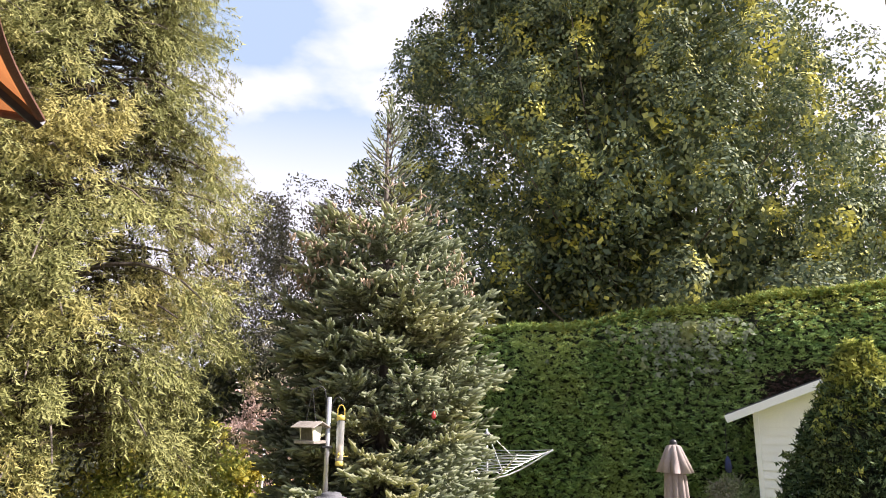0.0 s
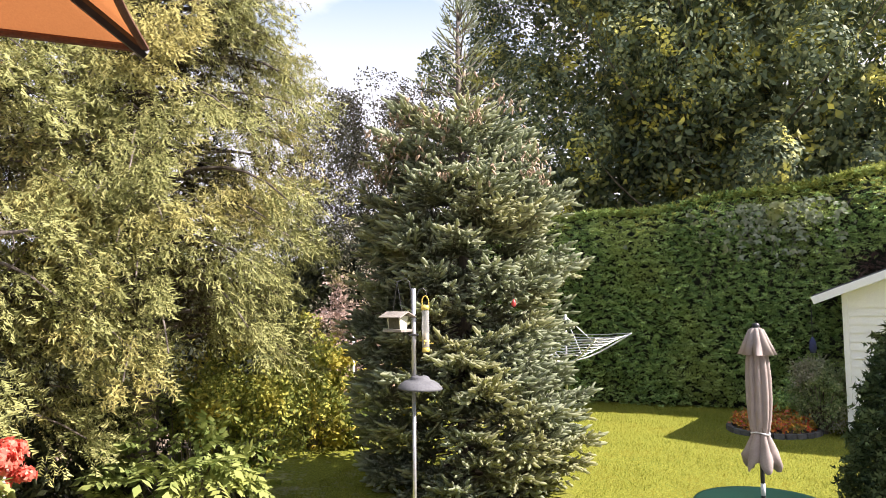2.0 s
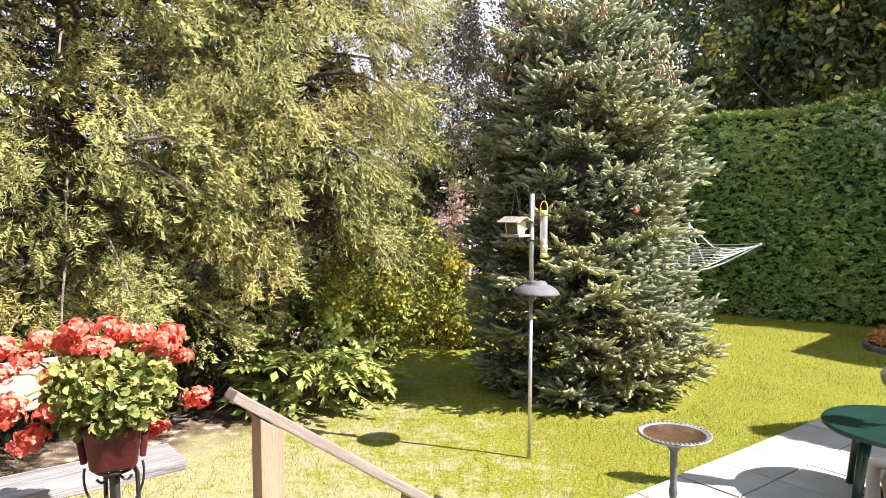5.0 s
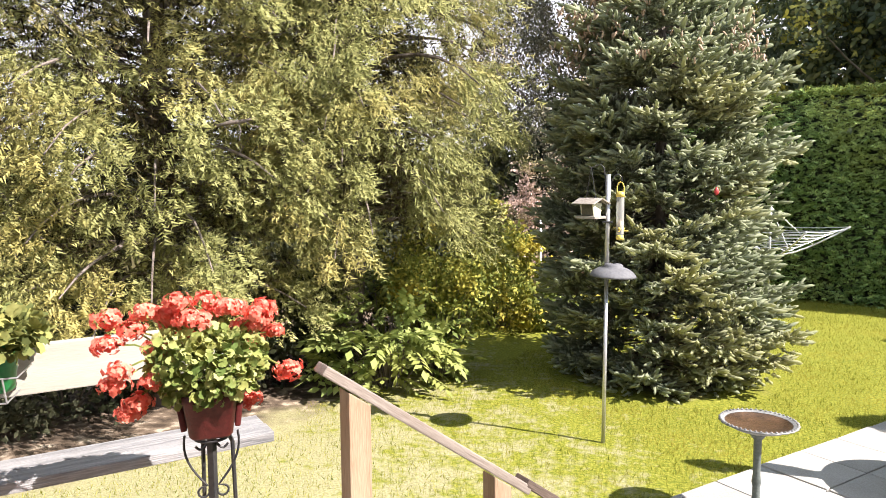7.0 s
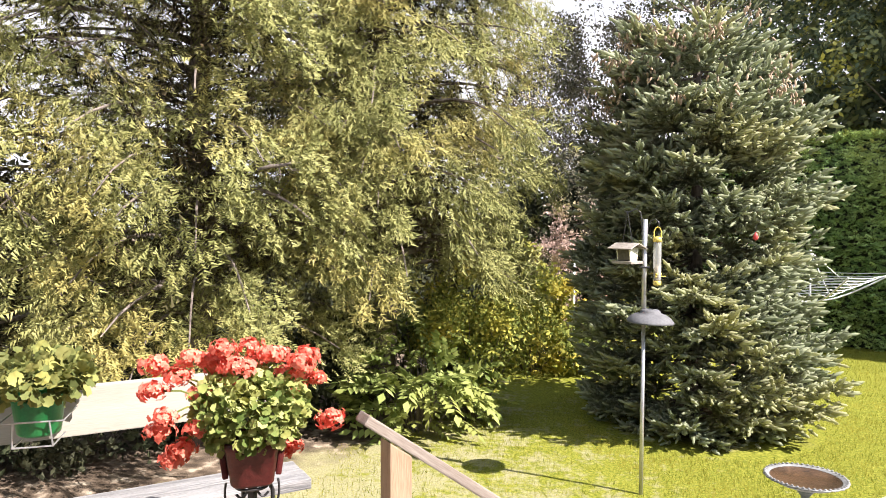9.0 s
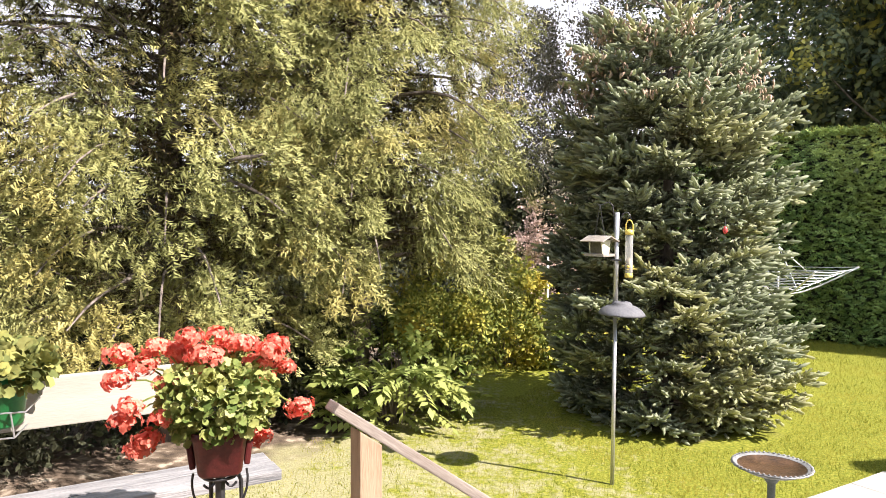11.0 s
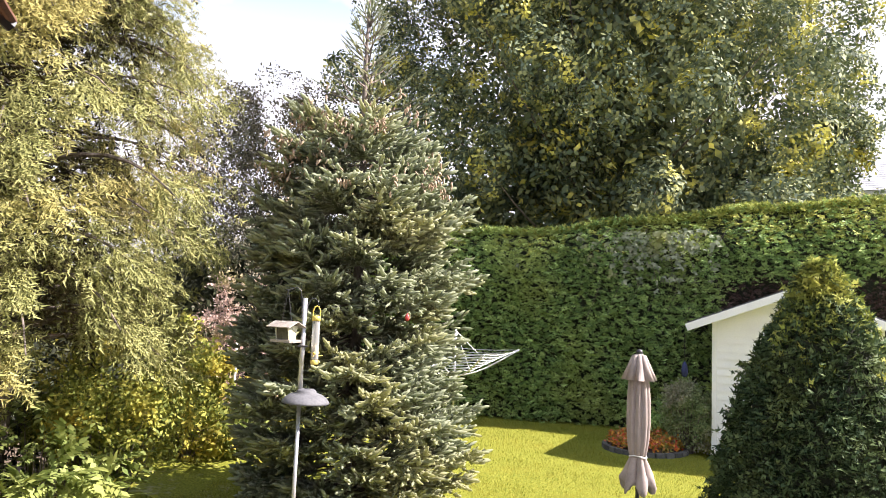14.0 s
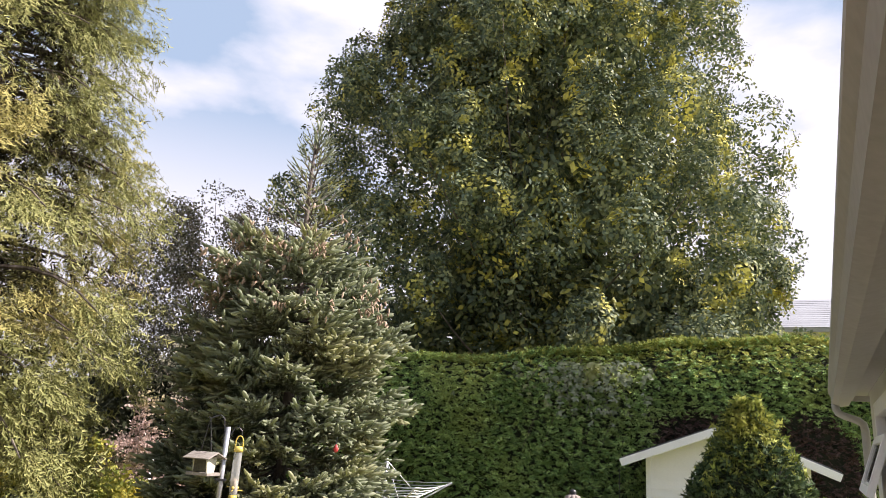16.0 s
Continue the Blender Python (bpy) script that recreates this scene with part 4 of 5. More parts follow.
def hedge_point(s, z, off=0.0):
    along = unit(HEDGE_B - HEDGE_A)
    p = HEDGE_A[None] + along[None] * np.reshape(s, (-1, 1)) + np.array((along[1], -along[0]))[None] * np.reshape(off, (-1, 1))
    return np.c_[p, np.reshape(z, -1)]


def vine():
    r = np.random.default_rng(81)
    ob = thing("climbing_vine", "pale broad-leaved vine growing over the hedge", "vine")
    k = 300
    s = r.normal(size=k) * 0.75 + 7.7
    z = 4.75 - np.abs(r.normal(size=k)) * 0.55 + 0.03 * (s - 7.6)
    P = hedge_point(s, z, 0.06 + r.random(k) * 0.12)
    A = np.array((0, 0, -0.7)) + r.normal(size=(k, 3)) * 0.6
    N = np.array((-0.45, -0.89, 0.5)) + r.normal(size=(k, 3)) * 0.35
    shape = fan([blade((0, 0, 0), (0, 1, -0.05), 0.5, 0.05), blade((0, 0.1, 0), (0.65, 0.6, -0.05), 0.4, 0.05), blade((0, 0.1, 0), (-0.65, 0.6, -0.05), 0.4, 0.05)])
    part("foliage", scatter("foliage", shape, P, turns(A, N, r.uniform(0.1, 0.18, k))), M_VINE, ob, kind="stuff")
    bm = bmesh.new()
    for i in range(7):
        ss = 6.2 + i * 0.45
        sweep(bm, [tuple(p) for p in hedge_point(np.array([ss, ss + 0.3, ss + 0.1, ss + 0.5]), np.array([2.6, 3.4, 4.2, 4.8]), np.array([0.02, 0.05, 0.05, 0.06]))], 0.008, 4)
    part("stem", bm, M_BARK, ob)


vine()

# ---- patio ----
PATIO = pose(0, 0, 0, 0, 0, 45)  # x along its left edge, y to the left of it
patio = thing("patio", "pale concrete slab patio with sunken joints", "patio", PATIO, kind="structure")
bm = bmesh.new()
box(bm, 6.35, 1.05, 0.0, 5.1, 5.18, 0.06)
part("bedding", bm, M_JOINT, patio)
slab = bmesh.new()
box(slab, 0, 0, 0, 0.625, 0.625, 0.05, bevel=0.008)
slab_mesh = bpy.data.meshes.new("slab")
slab.to_mesh(slab_mesh)
slab.free()
for i in range(8):
    for j in range(7):
        ob = part("slab", slab_mesh, M_SLAB, patio)
        ob.location = (8.56 - i * 0.64, 3.32 - j * 0.64, 0.035 + rng.normal() * 0.003)
        ob.rotation_euler = (rng.normal() * 0.004, rng.normal() * 0.004, rng.normal() * 0.006)

# ---- garden table, closed parasol, chair ----
TABLE = (3.22, 6.18)
TZ = 0.05
table = thing("garden_table", "round dark green plastic garden table on the patio", "table", pose(*TABLE, TZ))
bm = bmesh.new()
lathe(bm, [(0.028, 0.68), (0.53, 0.68), (0.585, 0.66), (0.607, 0.67), (0.614, 0.695), (0.602, 0.712), (0.58, 0.704), (0.028, 0.7)], 56)
part("tabletop", bm, M_GREENPLASTIC, table, smooth=True)
for k in range(4):
    a = math.radians(25 + 90 * k)
    bm = bmesh.new()
    sweep(bm, [(math.cos(a) * 0.38, math.sin(a) * 0.38, 0.69), (math.cos(a) * 0.44, math.sin(a) * 0.44, 0.35), (math.cos(a) * 0.49, math.sin(a) * 0.49, 0.0)], [0.05, 0.044, 0.034], 10)
    part("leg", bm, M_GREENPLASTIC, table, smooth=True)

parasol = thing("closed_parasol", "closed taupe garden parasol tied with a cord", "parasol", pose(*TABLE, TZ))
bm = bmesh.new()
sweep(bm, [(0, 0, 0.0), (0, 0, 2.3)], 0.019, 12)
part("pole", bm, M_BLACK, parasol, smooth=True)
bm = bmesh.new()
sweep(bm, [(0, 0, 0.79), (0, 0, 0.9)], 0.0205, 12)
part("sticker", bm, M_WHITEPAINT, parasol, "white label stuck round the pole", smooth=True)
bm = bmesh.new()
lathe(bm, [(0.24, 0.0), (0.25, 0.05), (0.2, 0.08), (0.05, 0.1), (0.035, 0.25), (0.021, 0.26)], 28)
part("base", bm, M_BLACK, parasol, smooth=True)


def folds(depth, count, phase, twist=0.12):
    """Pleats: broad rounded flaps with tight creases between them."""
    def wave(a, j):
        u = (a * count / (2 * math.pi) + phase + twist * j) % 1.0
        return 1 + depth * (2.2 * math.sin(math.pi * u) ** 0.7 - 1.4) + 0.06 * math.sin(a * 2 + 1.1 * j)
    return wave


bm = bmesh.new()
lathe(bm, [(0.05, 2.22), (0.072, 2.15), (0.086, 2.03), (0.097, 1.86), (0.102, 1.66), (0.097, 1.5), (0.078, 1.38), (0.066, 1.355)], 96, wave=folds(0.15, 9, 0.4, 0.02))
part("canopy", bm, M_CLOTH, parasol, smooth=True)
bm = bmesh.new()
lathe(bm, [(0.064, 1.35), (0.085, 1.29), (0.115, 1.2), (0.142, 1.11), (0.138, 1.06), (0.12, 1.055), (0.07, 1.14)], 96, wave=folds(0.24, 6, 1.0, 0.03), cap=False)
for v in bm.verts:
    if v.co.z < 1.15:
        v.co.z += 0.045 * math.sin(math.atan2(v.co.y, v.co.x) * 5 + 0.7)
part("skirt", bm, M_CLOTH, parasol, smooth=True)
bm = bmesh.new()
lathe(bm, [(0.03, 2.315), (0.06, 2.3), (0.1, 2.19), (0.148, 2.07), (0.14, 2.07), (0.08, 2.17)], 96, wave=folds(0.13, 8, 0.0, 0.0))
part("vent_cap", bm, M_CLOTH, parasol, smooth=True)
bm = bmesh.new()
lathe(bm, [(0.0, 2.362), (0.028, 2.352), (0.034, 2.33), (0.026, 2.305), (0.045, 2.3), (0.045, 2.285), (0.0, 2.285)], 16)
part("finial", bm, M_BLACK, parasol, smooth=True)
bm = bmesh.new()
sweep(bm, [(math.cos(a) * 0.08, math.sin(a) * 0.08, 1.357 + 0.012 * math.sin(a * 2)) for a in np.linspace(0, 2 * math.pi * 1.95, 44)], 0.007, 5)
part("cord", bm, M_WHITEROPE, parasol)


def chair(x, y, turn):
    ob = thing("garden_chair", "grey plastic garden chair standing on the deck", "chair", pose(x, y, 1.0, 0, 0, turn))
    bm = bmesh.new()
    box(bm, 0, 0, 0.42, 0.46, 0.44, 0.03, bevel=0.012)
    part("seat", bm, M_GREYPLASTIC, ob)
    for sx in (-0.2, 0.2):
        for sy in (-0.19, 0.19):
            bm = bmesh.new()
            sweep(bm, [(sx, sy, 0.42), (sx * 1.12, sy * 1.15, 0)], [0.028, 0.02], 8)
            part("leg", bm, M_GREYPLASTIC, ob, smooth=True)
    bm = bmesh.new()
    arc = [(0.26 * math.sin(t), -0.2 - 0.06 * math.cos(t), 0.77 + 0.03 * math.cos(t)) for t in np.linspace(-1.25, 1.25, 13)]
    sweep(bm, [(-0.24, -0.18, 0.44), (-0.255, -0.2, 0.7), *arc, (0.255, -0.2, 0.7), (0.24, -0.18, 0.44)], 0.022, 8)
    back = part("backrest", bm, M_GREYPLASTIC, ob, smooth=True)
    for k in range(6):
        bm = bmesh.new()
        xk = -0.175 + 0.07 * k
        sweep(bm, [(xk * 0.95, -0.2, 0.43), (xk, -0.245 + 0.4 * xk * xk, 0.79)], 0.015, 6)
        part("slat", bm, M_GREYPLASTIC, back)
    for sx in (-0.26, 0.26):
        bm = bmesh.new()
        sweep(bm, [(sx, -0.2, 0.64), (sx * 1.05, 0.0, 0.66), (sx * 1.02, 0.17, 0.63), (sx * 0.9, 0.2, 0.44)], 0.02, 8)
        part("armrest", bm, M_GREYPLASTIC, ob, smooth=True)
    return ob


chair(1.6, 2.46, -32)


# ---- bird bath ----
bath = thing("bird_bath", "pewter bird bath with a beaded rim and rusty basin", "bird bath", pose(1.2, 5.51, 0))
bm = bmesh.new()
lathe(bm, [(0.03, 0.745), (0.12, 0.752), (0.21, 0.785), (0.262, 0.815), (0.288, 0.822), (0.29, 0.832), (0.262, 0.83), (0.245, 0.822)], 64, wave=lambda a, j: 1 + (0.018 * math.cos(a * 40) if 3 < j < 6 else 0), cap=False)
part("bowl", bm, M_PEWTER, bath, smooth=True)
bm = bmesh.new()
lathe(bm, [(0.248, 0.822), (0.2, 0.796), (0.1, 0.782), (0.0, 0.78)], 48, cap=False)
part("basin", bm, M_RUST, bath, "rusty dried-out basin", smooth=True)
for k in range(48):
    a = 2 * math.pi * k / 48
    bm = bmesh.new()
    bmesh.ops.create_icosphere(bm, subdivisions=1, radius=0.011, matrix=Matrix.Translation((math.cos(a) * 0.277, math.sin(a) * 0.277, 0.834)))
    part("bead", bm, M_PEWTER, bath)
bm = bmesh.new()
lathe(bm, [(0.17, -0.03), (0.17, 0.02), (0.09, 0.04), (0.035, 0.07), (0.028, 0.3), (0.036, 0.34), (0.028, 0.4), (0.03, 0.68), (0.06, 0.72), (0.09, 0.752)], 20)
part("pedestal", bm, M_PEDESTAL, bath, "slim grey-green pedestal", smooth=True)

# ---- feeder pole ----
FP = pose(0.02, 7.01, 0, -0.2, 0.3, 0)
pole = thing("feeder_pole", "galvanised steel feeder pole standing in the lawn", "pole", FP)
bm = bmesh.new()
sweep(bm, [(0, 0, -0.15), (0, 0, 1.72)], 0.0205, 12)
sweep(bm, [(0, 0, 1.72), (0, 0, 2.78)], 0.025, 12)
part("tube", bm, M_STEEL, pole, smooth=True)
bm = bmesh.new()
lathe(bm, [(0.028, 1.885), (0.08, 1.88), (0.097, 1.865), (0.10, 1.85), (0.155, 1.832), (0.2, 1.803), (0.228, 1.77), (0.235, 1.752), (0.225, 1.752), (0.15, 1.82), (0.03, 1.86)], 40, cap=False)
baffle = part("baffle", bm, M_BAFFLE, pole, "dark grey domed squirrel baffle", smooth=True)
baffle.rotation_euler = (0.01, 0.035, 0)
bm = bmesh.new()
sweep(bm, [(-0.022, 0, 2.58), (-0.03, 0, 2.75), (-0.045, 0, 2.85), (-0.085, 0, 2.885), (-0.13, 0, 2.865), (-0.165, 0, 2.85), (-0.19, 0, 2.86)], 0.006, 6)
part("hook", bm, M_BLACK, pole)
bm = bmesh.new()
sweep(bm, [(0.02, 0, 2.56), (0.03, 0, 2.7), (0.06, 0, 2.77), (0.10, 0, 2.78), (0.13, 0, 2.75), (0.135, 0, 2.71)], 0.005, 6)
part("hook", bm, M_BLACK, pole)
bm = bmesh.new()
box(bm, 0.0, 0, 2.30, 0.10, 0.06, 0.02, bevel=0.004)
part("clamp", bm, M_BLACK, pole)

house = thing("house_feeder", "hanging wooden bird feeder with a pitched roof", "bird feeder", pose(-0.135, 6.99, 2.35, 0, 0, -40) @ Matrix.Scale(0.8, 4))
bm = bmesh.new()
box(bm, 0, 0, 0.0, 0.32, 0.22, 0.035, bevel=0.006)
part("tray", bm, M_FEEDERWOOD, house)
for sx in (-0.1, 0.1):
    bm = bmesh.new()
    box(bm, sx, 0, 0.10, 0.015, 0.15, 0.17, bevel=0.003)
    for v in bm.verts:
        v.co.y *= 0.75 + 2.2 * v.co.z
    part("end_panel", bm, M_CREAM, house)
# window panels on the long sides, dark olive with their shade in the colour
for sy in (-0.062, 0.062):
    bm = bmesh.new()
    box(bm, 0, sy, 0.10, 0.184, 0.006, 0.15)
    part("shaded_side_panel", bm, M_SHADEPANEL, house)
bm = bmesh.new()
box(bm, 0, 0, 0.07, 0.18, 0.10, 0.09, bevel=0.01)
part("seed", bm, M_SEED, house)
for sy in (-1, 1):
    bm = bmesh.new()
    box(bm, 0, sy * 0.075, 0.205, 0.38, 0.175, 0.014, Matrix.Rotation(-sy * 0.42, 4, "X"), 0.004)
    part("roof_board", bm, M_FEEDERWOOD, house)
for sx in (-0.09, 0.09):
    bm = bmesh.new()
    sweep(bm, [(sx, 0, 0.19), (0.0, 0, 0.63)], 0.005, 5)
    part("wire", bm, M_BLACK, house)

tube = thing("tube_feeder", "clear tube bird feeder with yellow cap and base", "bird feeder", pose(0.155, 7.01, 2.12))
bm = bmesh.new()
lathe(bm, [(0.036, 0.05), (0.038, 0.06), (0.038, 0.44), (0.036, 0.45)], 20)
ob = part("tube", bm, M_TUBE, tube, smooth=True)
ob.visible_shadow = False
bm = bmesh.new()
lathe(bm, [(0.031, 0.06), (0.032, 0.17), (0.02, 0.19), (0.0, 0.2)], 16)
part("seed", bm, M_SEED, tube, smooth=True)
bm = bmesh.new()
lathe(bm, [(0.0, 0.0), (0.036, 0.002), (0.04, 0.015), (0.039, 0.045), (0.03, 0.05)], 20)
part("base", bm, M_YELLOWPLASTIC, tube, smooth=True)
bm = bmesh.new()
lathe(bm, [(0.042, 0.435), (0.043, 0.46), (0.036, 0.485), (0.0, 0.49)], 20)
part("cap", bm, M_YELLOWPLASTIC, tube, smooth=True)
bm = bmesh.new()
sweep(bm, [(-0.035, 0, 0.46), (-0.034, 0, 0.54), (-0.018, 0, 0.575), (0.0, 0, 0.583), (0.018, 0, 0.575), (0.034, 0, 0.54), (0.035, 0, 0.46)], 0.006, 6)
part("bail", bm, M_YELLOWPLASTIC, tube)
for k, (a, z) in enumerate(((0.3, 0.09), (2.4, 0.12), (4.5, 0.09), (1.3, 0.15))):
    bm = bmesh.new()
    d = Vector((math.cos(a), math.sin(a), 0))
    sweep(bm, [d * 0.03 + Vector((0, 0, z)), d * 0.085 + Vector((0, 0, z))], 0.005, 6)
    part("perch", bm, M_YELLOWPLASTIC, tube)
    bm = bmesh.new()
    bmesh.ops.create_uvsphere(bm, u_segments=10, v_segments=6, radius=0.015, matrix=Matrix.Translation(d * 0.034 + Vector((0, 0, z + 0.025))))
    part("feeding_port", bm, M_YELLOWPLASTIC, tube, smooth=True)

# ---- rotary clothes dryer ----
dryer = thing("rotary_dryer", "white rotary clothes dryer beside the hedge", "clothes dryer", pose(3.35, 15.45, 0, 0, 0, 10))
bm = bmesh.new()
sweep(bm, [(0, 0, -0.1), (0, 0, 2.25)], 0.024, 10)
part("post", bm, M_STEEL, dryer, smooth=True)
tips = [Vector((math.cos(a) * 1.62, math.sin(a) * 1.62, 1.78)) for a in (0, math.pi / 2, math.pi, 1.5 * math.pi)]
hub = Vector((0, 0, 1.15))
for tip in tips:
    bm = bmesh.new()
    mid = hub.lerp(tip, 0.5) - Vector((0, 0, 0.1))
    sweep(bm, [hub, hub.lerp(tip, 0.3) - Vector((0, 0, 0.09)), mid, hub.lerp(tip, 0.8) - Vector((0, 0, 0.05)), tip], 0.018, 8)
    part("arm", bm, M_WHITEROPE, dryer, smooth=True)
    bm = bmesh.new()
    sweep(bm, [Vector((0, 0, 2.2)), hub.lerp(tip, 0.55) - Vector((0, 0, 0.1))], 0.009, 6)
    part("stay", bm, M_STEEL, dryer)
for k in range(7):
    f = 0.34 + 0.11 * k
    ring = []
    for i in range(4):
        a, b = hub.lerp(tips[i], f), hub.lerp(tips[(i + 1) % 4], f)
        ring += [a, a.lerp(b, 0.25) - Vector((0, 0, 0.04)), a.lerp(b, 0.5) - Vector((0, 0, 0.055)), a.lerp(b, 0.75) - Vector((0, 0, 0.04))]
    bm = bmesh.new()
    sweep(bm, ring + ring[:1], 0.009, 4)
    part("line", bm, M_WHITEROPE, dryer)

stake = thing("garden_stake", "thin white stake among the shrubs", "stake", pose(-1.22, 13.0, 0))
bm = bmesh.new()
sweep(bm, [(0, 0, -0.1), (0.01, 0, 2.14)], [0.026, 0.022], 8)
part("shaft", bm, M_WHITEPAINT, stake, smooth=True)

bauble = thing("hanging_ornament", "small red ornament hanging in the spruce", "ornament", pose(1.25, 8.33, 2.53))
bm = bmesh.new()
lathe(bm, [(0.0, 0.02), (0.02, 0.03), (0.03, 0.06), (0.022, 0.09), (0.009, 0.11), (0.0, 0.115)], 14)
part("body", bm, M_RED, bauble, smooth=True)
bm = bmesh.new()
sweep(bm, [(0, 0, 0.11), (0.01, 0.05, 0.2)], 0.003, 4)
part("string", bm, M_BLACK, bauble)


# ---- deck, rail, bench ----
DECK = pose(0, 0, 0, 0, 0, 45)  # x along the house, y away from its wall
DZ = 1.0
deck = thing("deck", "raised wooden deck of brown boards", "deck", DECK, kind="structure")
for k in range(1, 25):
    bm = bmesh.new()
    x1 = 3.25 if k < 11 else 0.92
    box(bm, (x1 - 3.8) / 2, -0.40 + 0.143 * k, DZ - 0.018, x1 + 3.8, 0.137, 0.036, bevel=0.004)
    part("deck_board", bm, M_WOOD, deck)
for yk, x1 in ((-0.2, 3.2), (1.05, 3.2), (2.95, 0.88)):
    bm = bmesh.new()
    box(bm, (x1 - 3.75) / 2, yk, DZ - 0.13, x1 + 3.75, 0.04, 0.185)
    part("joist", bm, M_WOOD, deck)
    for xk in (-3.5, -1.4, 0.7) if x1 < 1 else (-3.5, -1.4, 0.7, 3.1):
        bm = bmesh.new()
        box(bm, xk, yk - 0.065, 0.43, 0.09, 0.09, 0.9)
        part("deck_post", bm, M_WOOD, deck)

rail = thing("stair_rail", "brown wooden stair handrail on square posts", "handrail", DECK)
SLOPE = 0.72


def rail_z(x):
    return 1.915 - SLOPE * (x - 0.965)


for x in (0.965, 1.62, 2.3):
    bm = bmesh.new()
    box(bm, x, 2.2, rail_z(x) / 2 - 0.07, 0.089, 0.089, rail_z(x) + 0.08, bevel=0.005)
    for v in bm.verts:
        if v.co.z > 0.3:
            v.co.z -= SLOPE * (v.co.x - x)
    part("post", bm, M_POST, rail)
for x0, x1, lift, wood, label in ((0.83, 1.77, 0.0, M_RAIL, ""), (1.75, 2.75, 0.026, M_DARKRAIL, "darker lower length of handrail")):
    bm = bmesh.new()
    mid = (x0 + x1) / 2
    box(bm, 0, 0, 0, math.hypot(x1 - x0, SLOPE * (x1 - x0)), 0.092, 0.04, bevel=0.006)
    length = part("handrail", bm, wood, rail, label)
    length.location, length.rotation_euler = (mid, 2.2, rail_z(mid) + lift), (0, math.atan(SLOPE), 0)

bench = thing("deck_bench", "weathered plank bench along the deck edge", "bench", DECK)
bm = bmesh.new()
box(bm, -1.335, 3.115, 1.475, 4.5, 0.142, 0.05, bevel=0.007)
part("seat", bm, M_GREYWOOD, bench)
bm = bmesh.new()
box(bm, -1.34, 3.263, 1.475, 4.5, 0.142, 0.05, bevel=0.007)
part("seat", bm, M_GREYWOOD, bench)
bm = bmesh.new()
box(bm, -1.31, 3.42, 1.865, 4.52, 0.04, 0.225, bevel=0.006)
part("backrest", bm, M_PALEWOOD, bench, "pale bleached back plank")
for x in (-0.75, -2.6):
    bm = bmesh.new()
    box(bm, x, 3.46, 1.4, 0.03, 0.038, 1.1)
    box(bm, x, 3.2, 1.40, 0.05, 0.48, 0.09)
    box(bm, x, 3.02, 1.18, 0.05, 0.09, 0.4)
    part("support", bm, M_GREYWOOD, bench)


# ---- geranium on its stand ----
GX, GY, GH = -1.375, 2.07, 0.09
stand = thing("plant_stand", "black wrought-iron plant stand on the deck", "plant stand", pose(GX, GY, DZ + GH))
bm = bmesh.new()
sweep(bm, [(math.cos(a) * 0.06, math.sin(a) * 0.06, 0.662) for a in np.linspace(0, 2 * math.pi, 25)], 0.006, 6, cap=False)
part("ring", bm, M_BLACK, stand, smooth=True)
bm = bmesh.new()
box(bm, 0, 0, 0.29, 0.026, 0.026, 0.75, bevel=0.003)
part("post", bm, M_BLACK, stand)
side = Vector((0.845, 0.53, 0))
for d in (side * 0.075 + Vector((-0.02, 0.03, 0)), side * -0.03 + Vector((-0.05, 0.075, 0))):
    bm = bmesh.new()
    sweep(bm, [d * 1.6 - Vector((0, 0, GH)), d * 1.1 + Vector((0, 0, 0.25)), d + Vector((0, 0, 0.62)), d * 0.8 + Vector((0, 0, 0.66))], 0.008, 6)
    part("leg", bm, M_BLACK, stand)
for sd in (-1, 1):
    d = side * sd
    bm = bmesh.new()
    sweep(bm, [d * (0.093 - 0.075 * t ** 1.4 + 0.02 * math.sin(t * 3.1)) + Vector((0, 0, 0.675 - 0.2 * t)) for t in np.linspace(0, 1, 9)] + [d * (0.034 + 0.02 * math.sin(t)) + Vector((0, 0, 0.452 + 0.02 * math.cos(t))) for t in np.linspace(0.4, 5.2, 10)], 0.0045, 5)
    part("scroll", bm, M_BLACK, stand)
    bm = bmesh.new()
    sweep(bm, [d * (0.012 + 0.045 * t) + Vector((0, 0, 0.645 - 0.03 * math.sin(t * 2.6))) for t in np.linspace(0, 1, 7)], 0.005, 5)
    part("curl", bm, M_BLACK, stand)

geranium = thing("potted_geranium", "red geranium in full bloom in an oxblood pot", "potted plant", pose(GX, GY, DZ + GH + 0.67))
bm = bmesh.new()
lathe(bm, [(0.0, 0.005), (0.07, 0.005), (0.077, 0.014), (0.094, 0.14), (0.1, 0.145), (0.103, 0.17), (0.096, 0.173), (0.09, 0.15), (0.0, 0.145)], 48, wave=lambda a, j: (abs(math.cos(a - 0.56)) ** 5 + abs(math.sin(a - 0.56)) ** 5) ** -0.2)
pot = part("pot", bm, M_TERRACOTTA, geranium, "square oxblood plastic pot", smooth=True)
for sd in (-1, 1):
    bm = bmesh.new()
    box(bm, 0.845 * sd * 0.1, 0.53 * sd * 0.1, 0.075, 0.022, 0.05, 0.1, Matrix.Rotation(0.56, 4, "Z") @ Matrix.Rotation(0.14 * sd, 4, "Y"), 0.007)
    part("lug", bm, M_TERRACOTTA, pot)
r = np.random.default_rng(91)
k = 1700
d = unit(r.normal(size=(k, 3)) * (1, 1, 0.8) + (0, 0, 0.25))
P = np.array((0.0, 0.0, 0.272)) + d * r.uniform(0.4, 1.0, (k, 1)) ** 0.5 * (0.2, 0.2, 0.16)
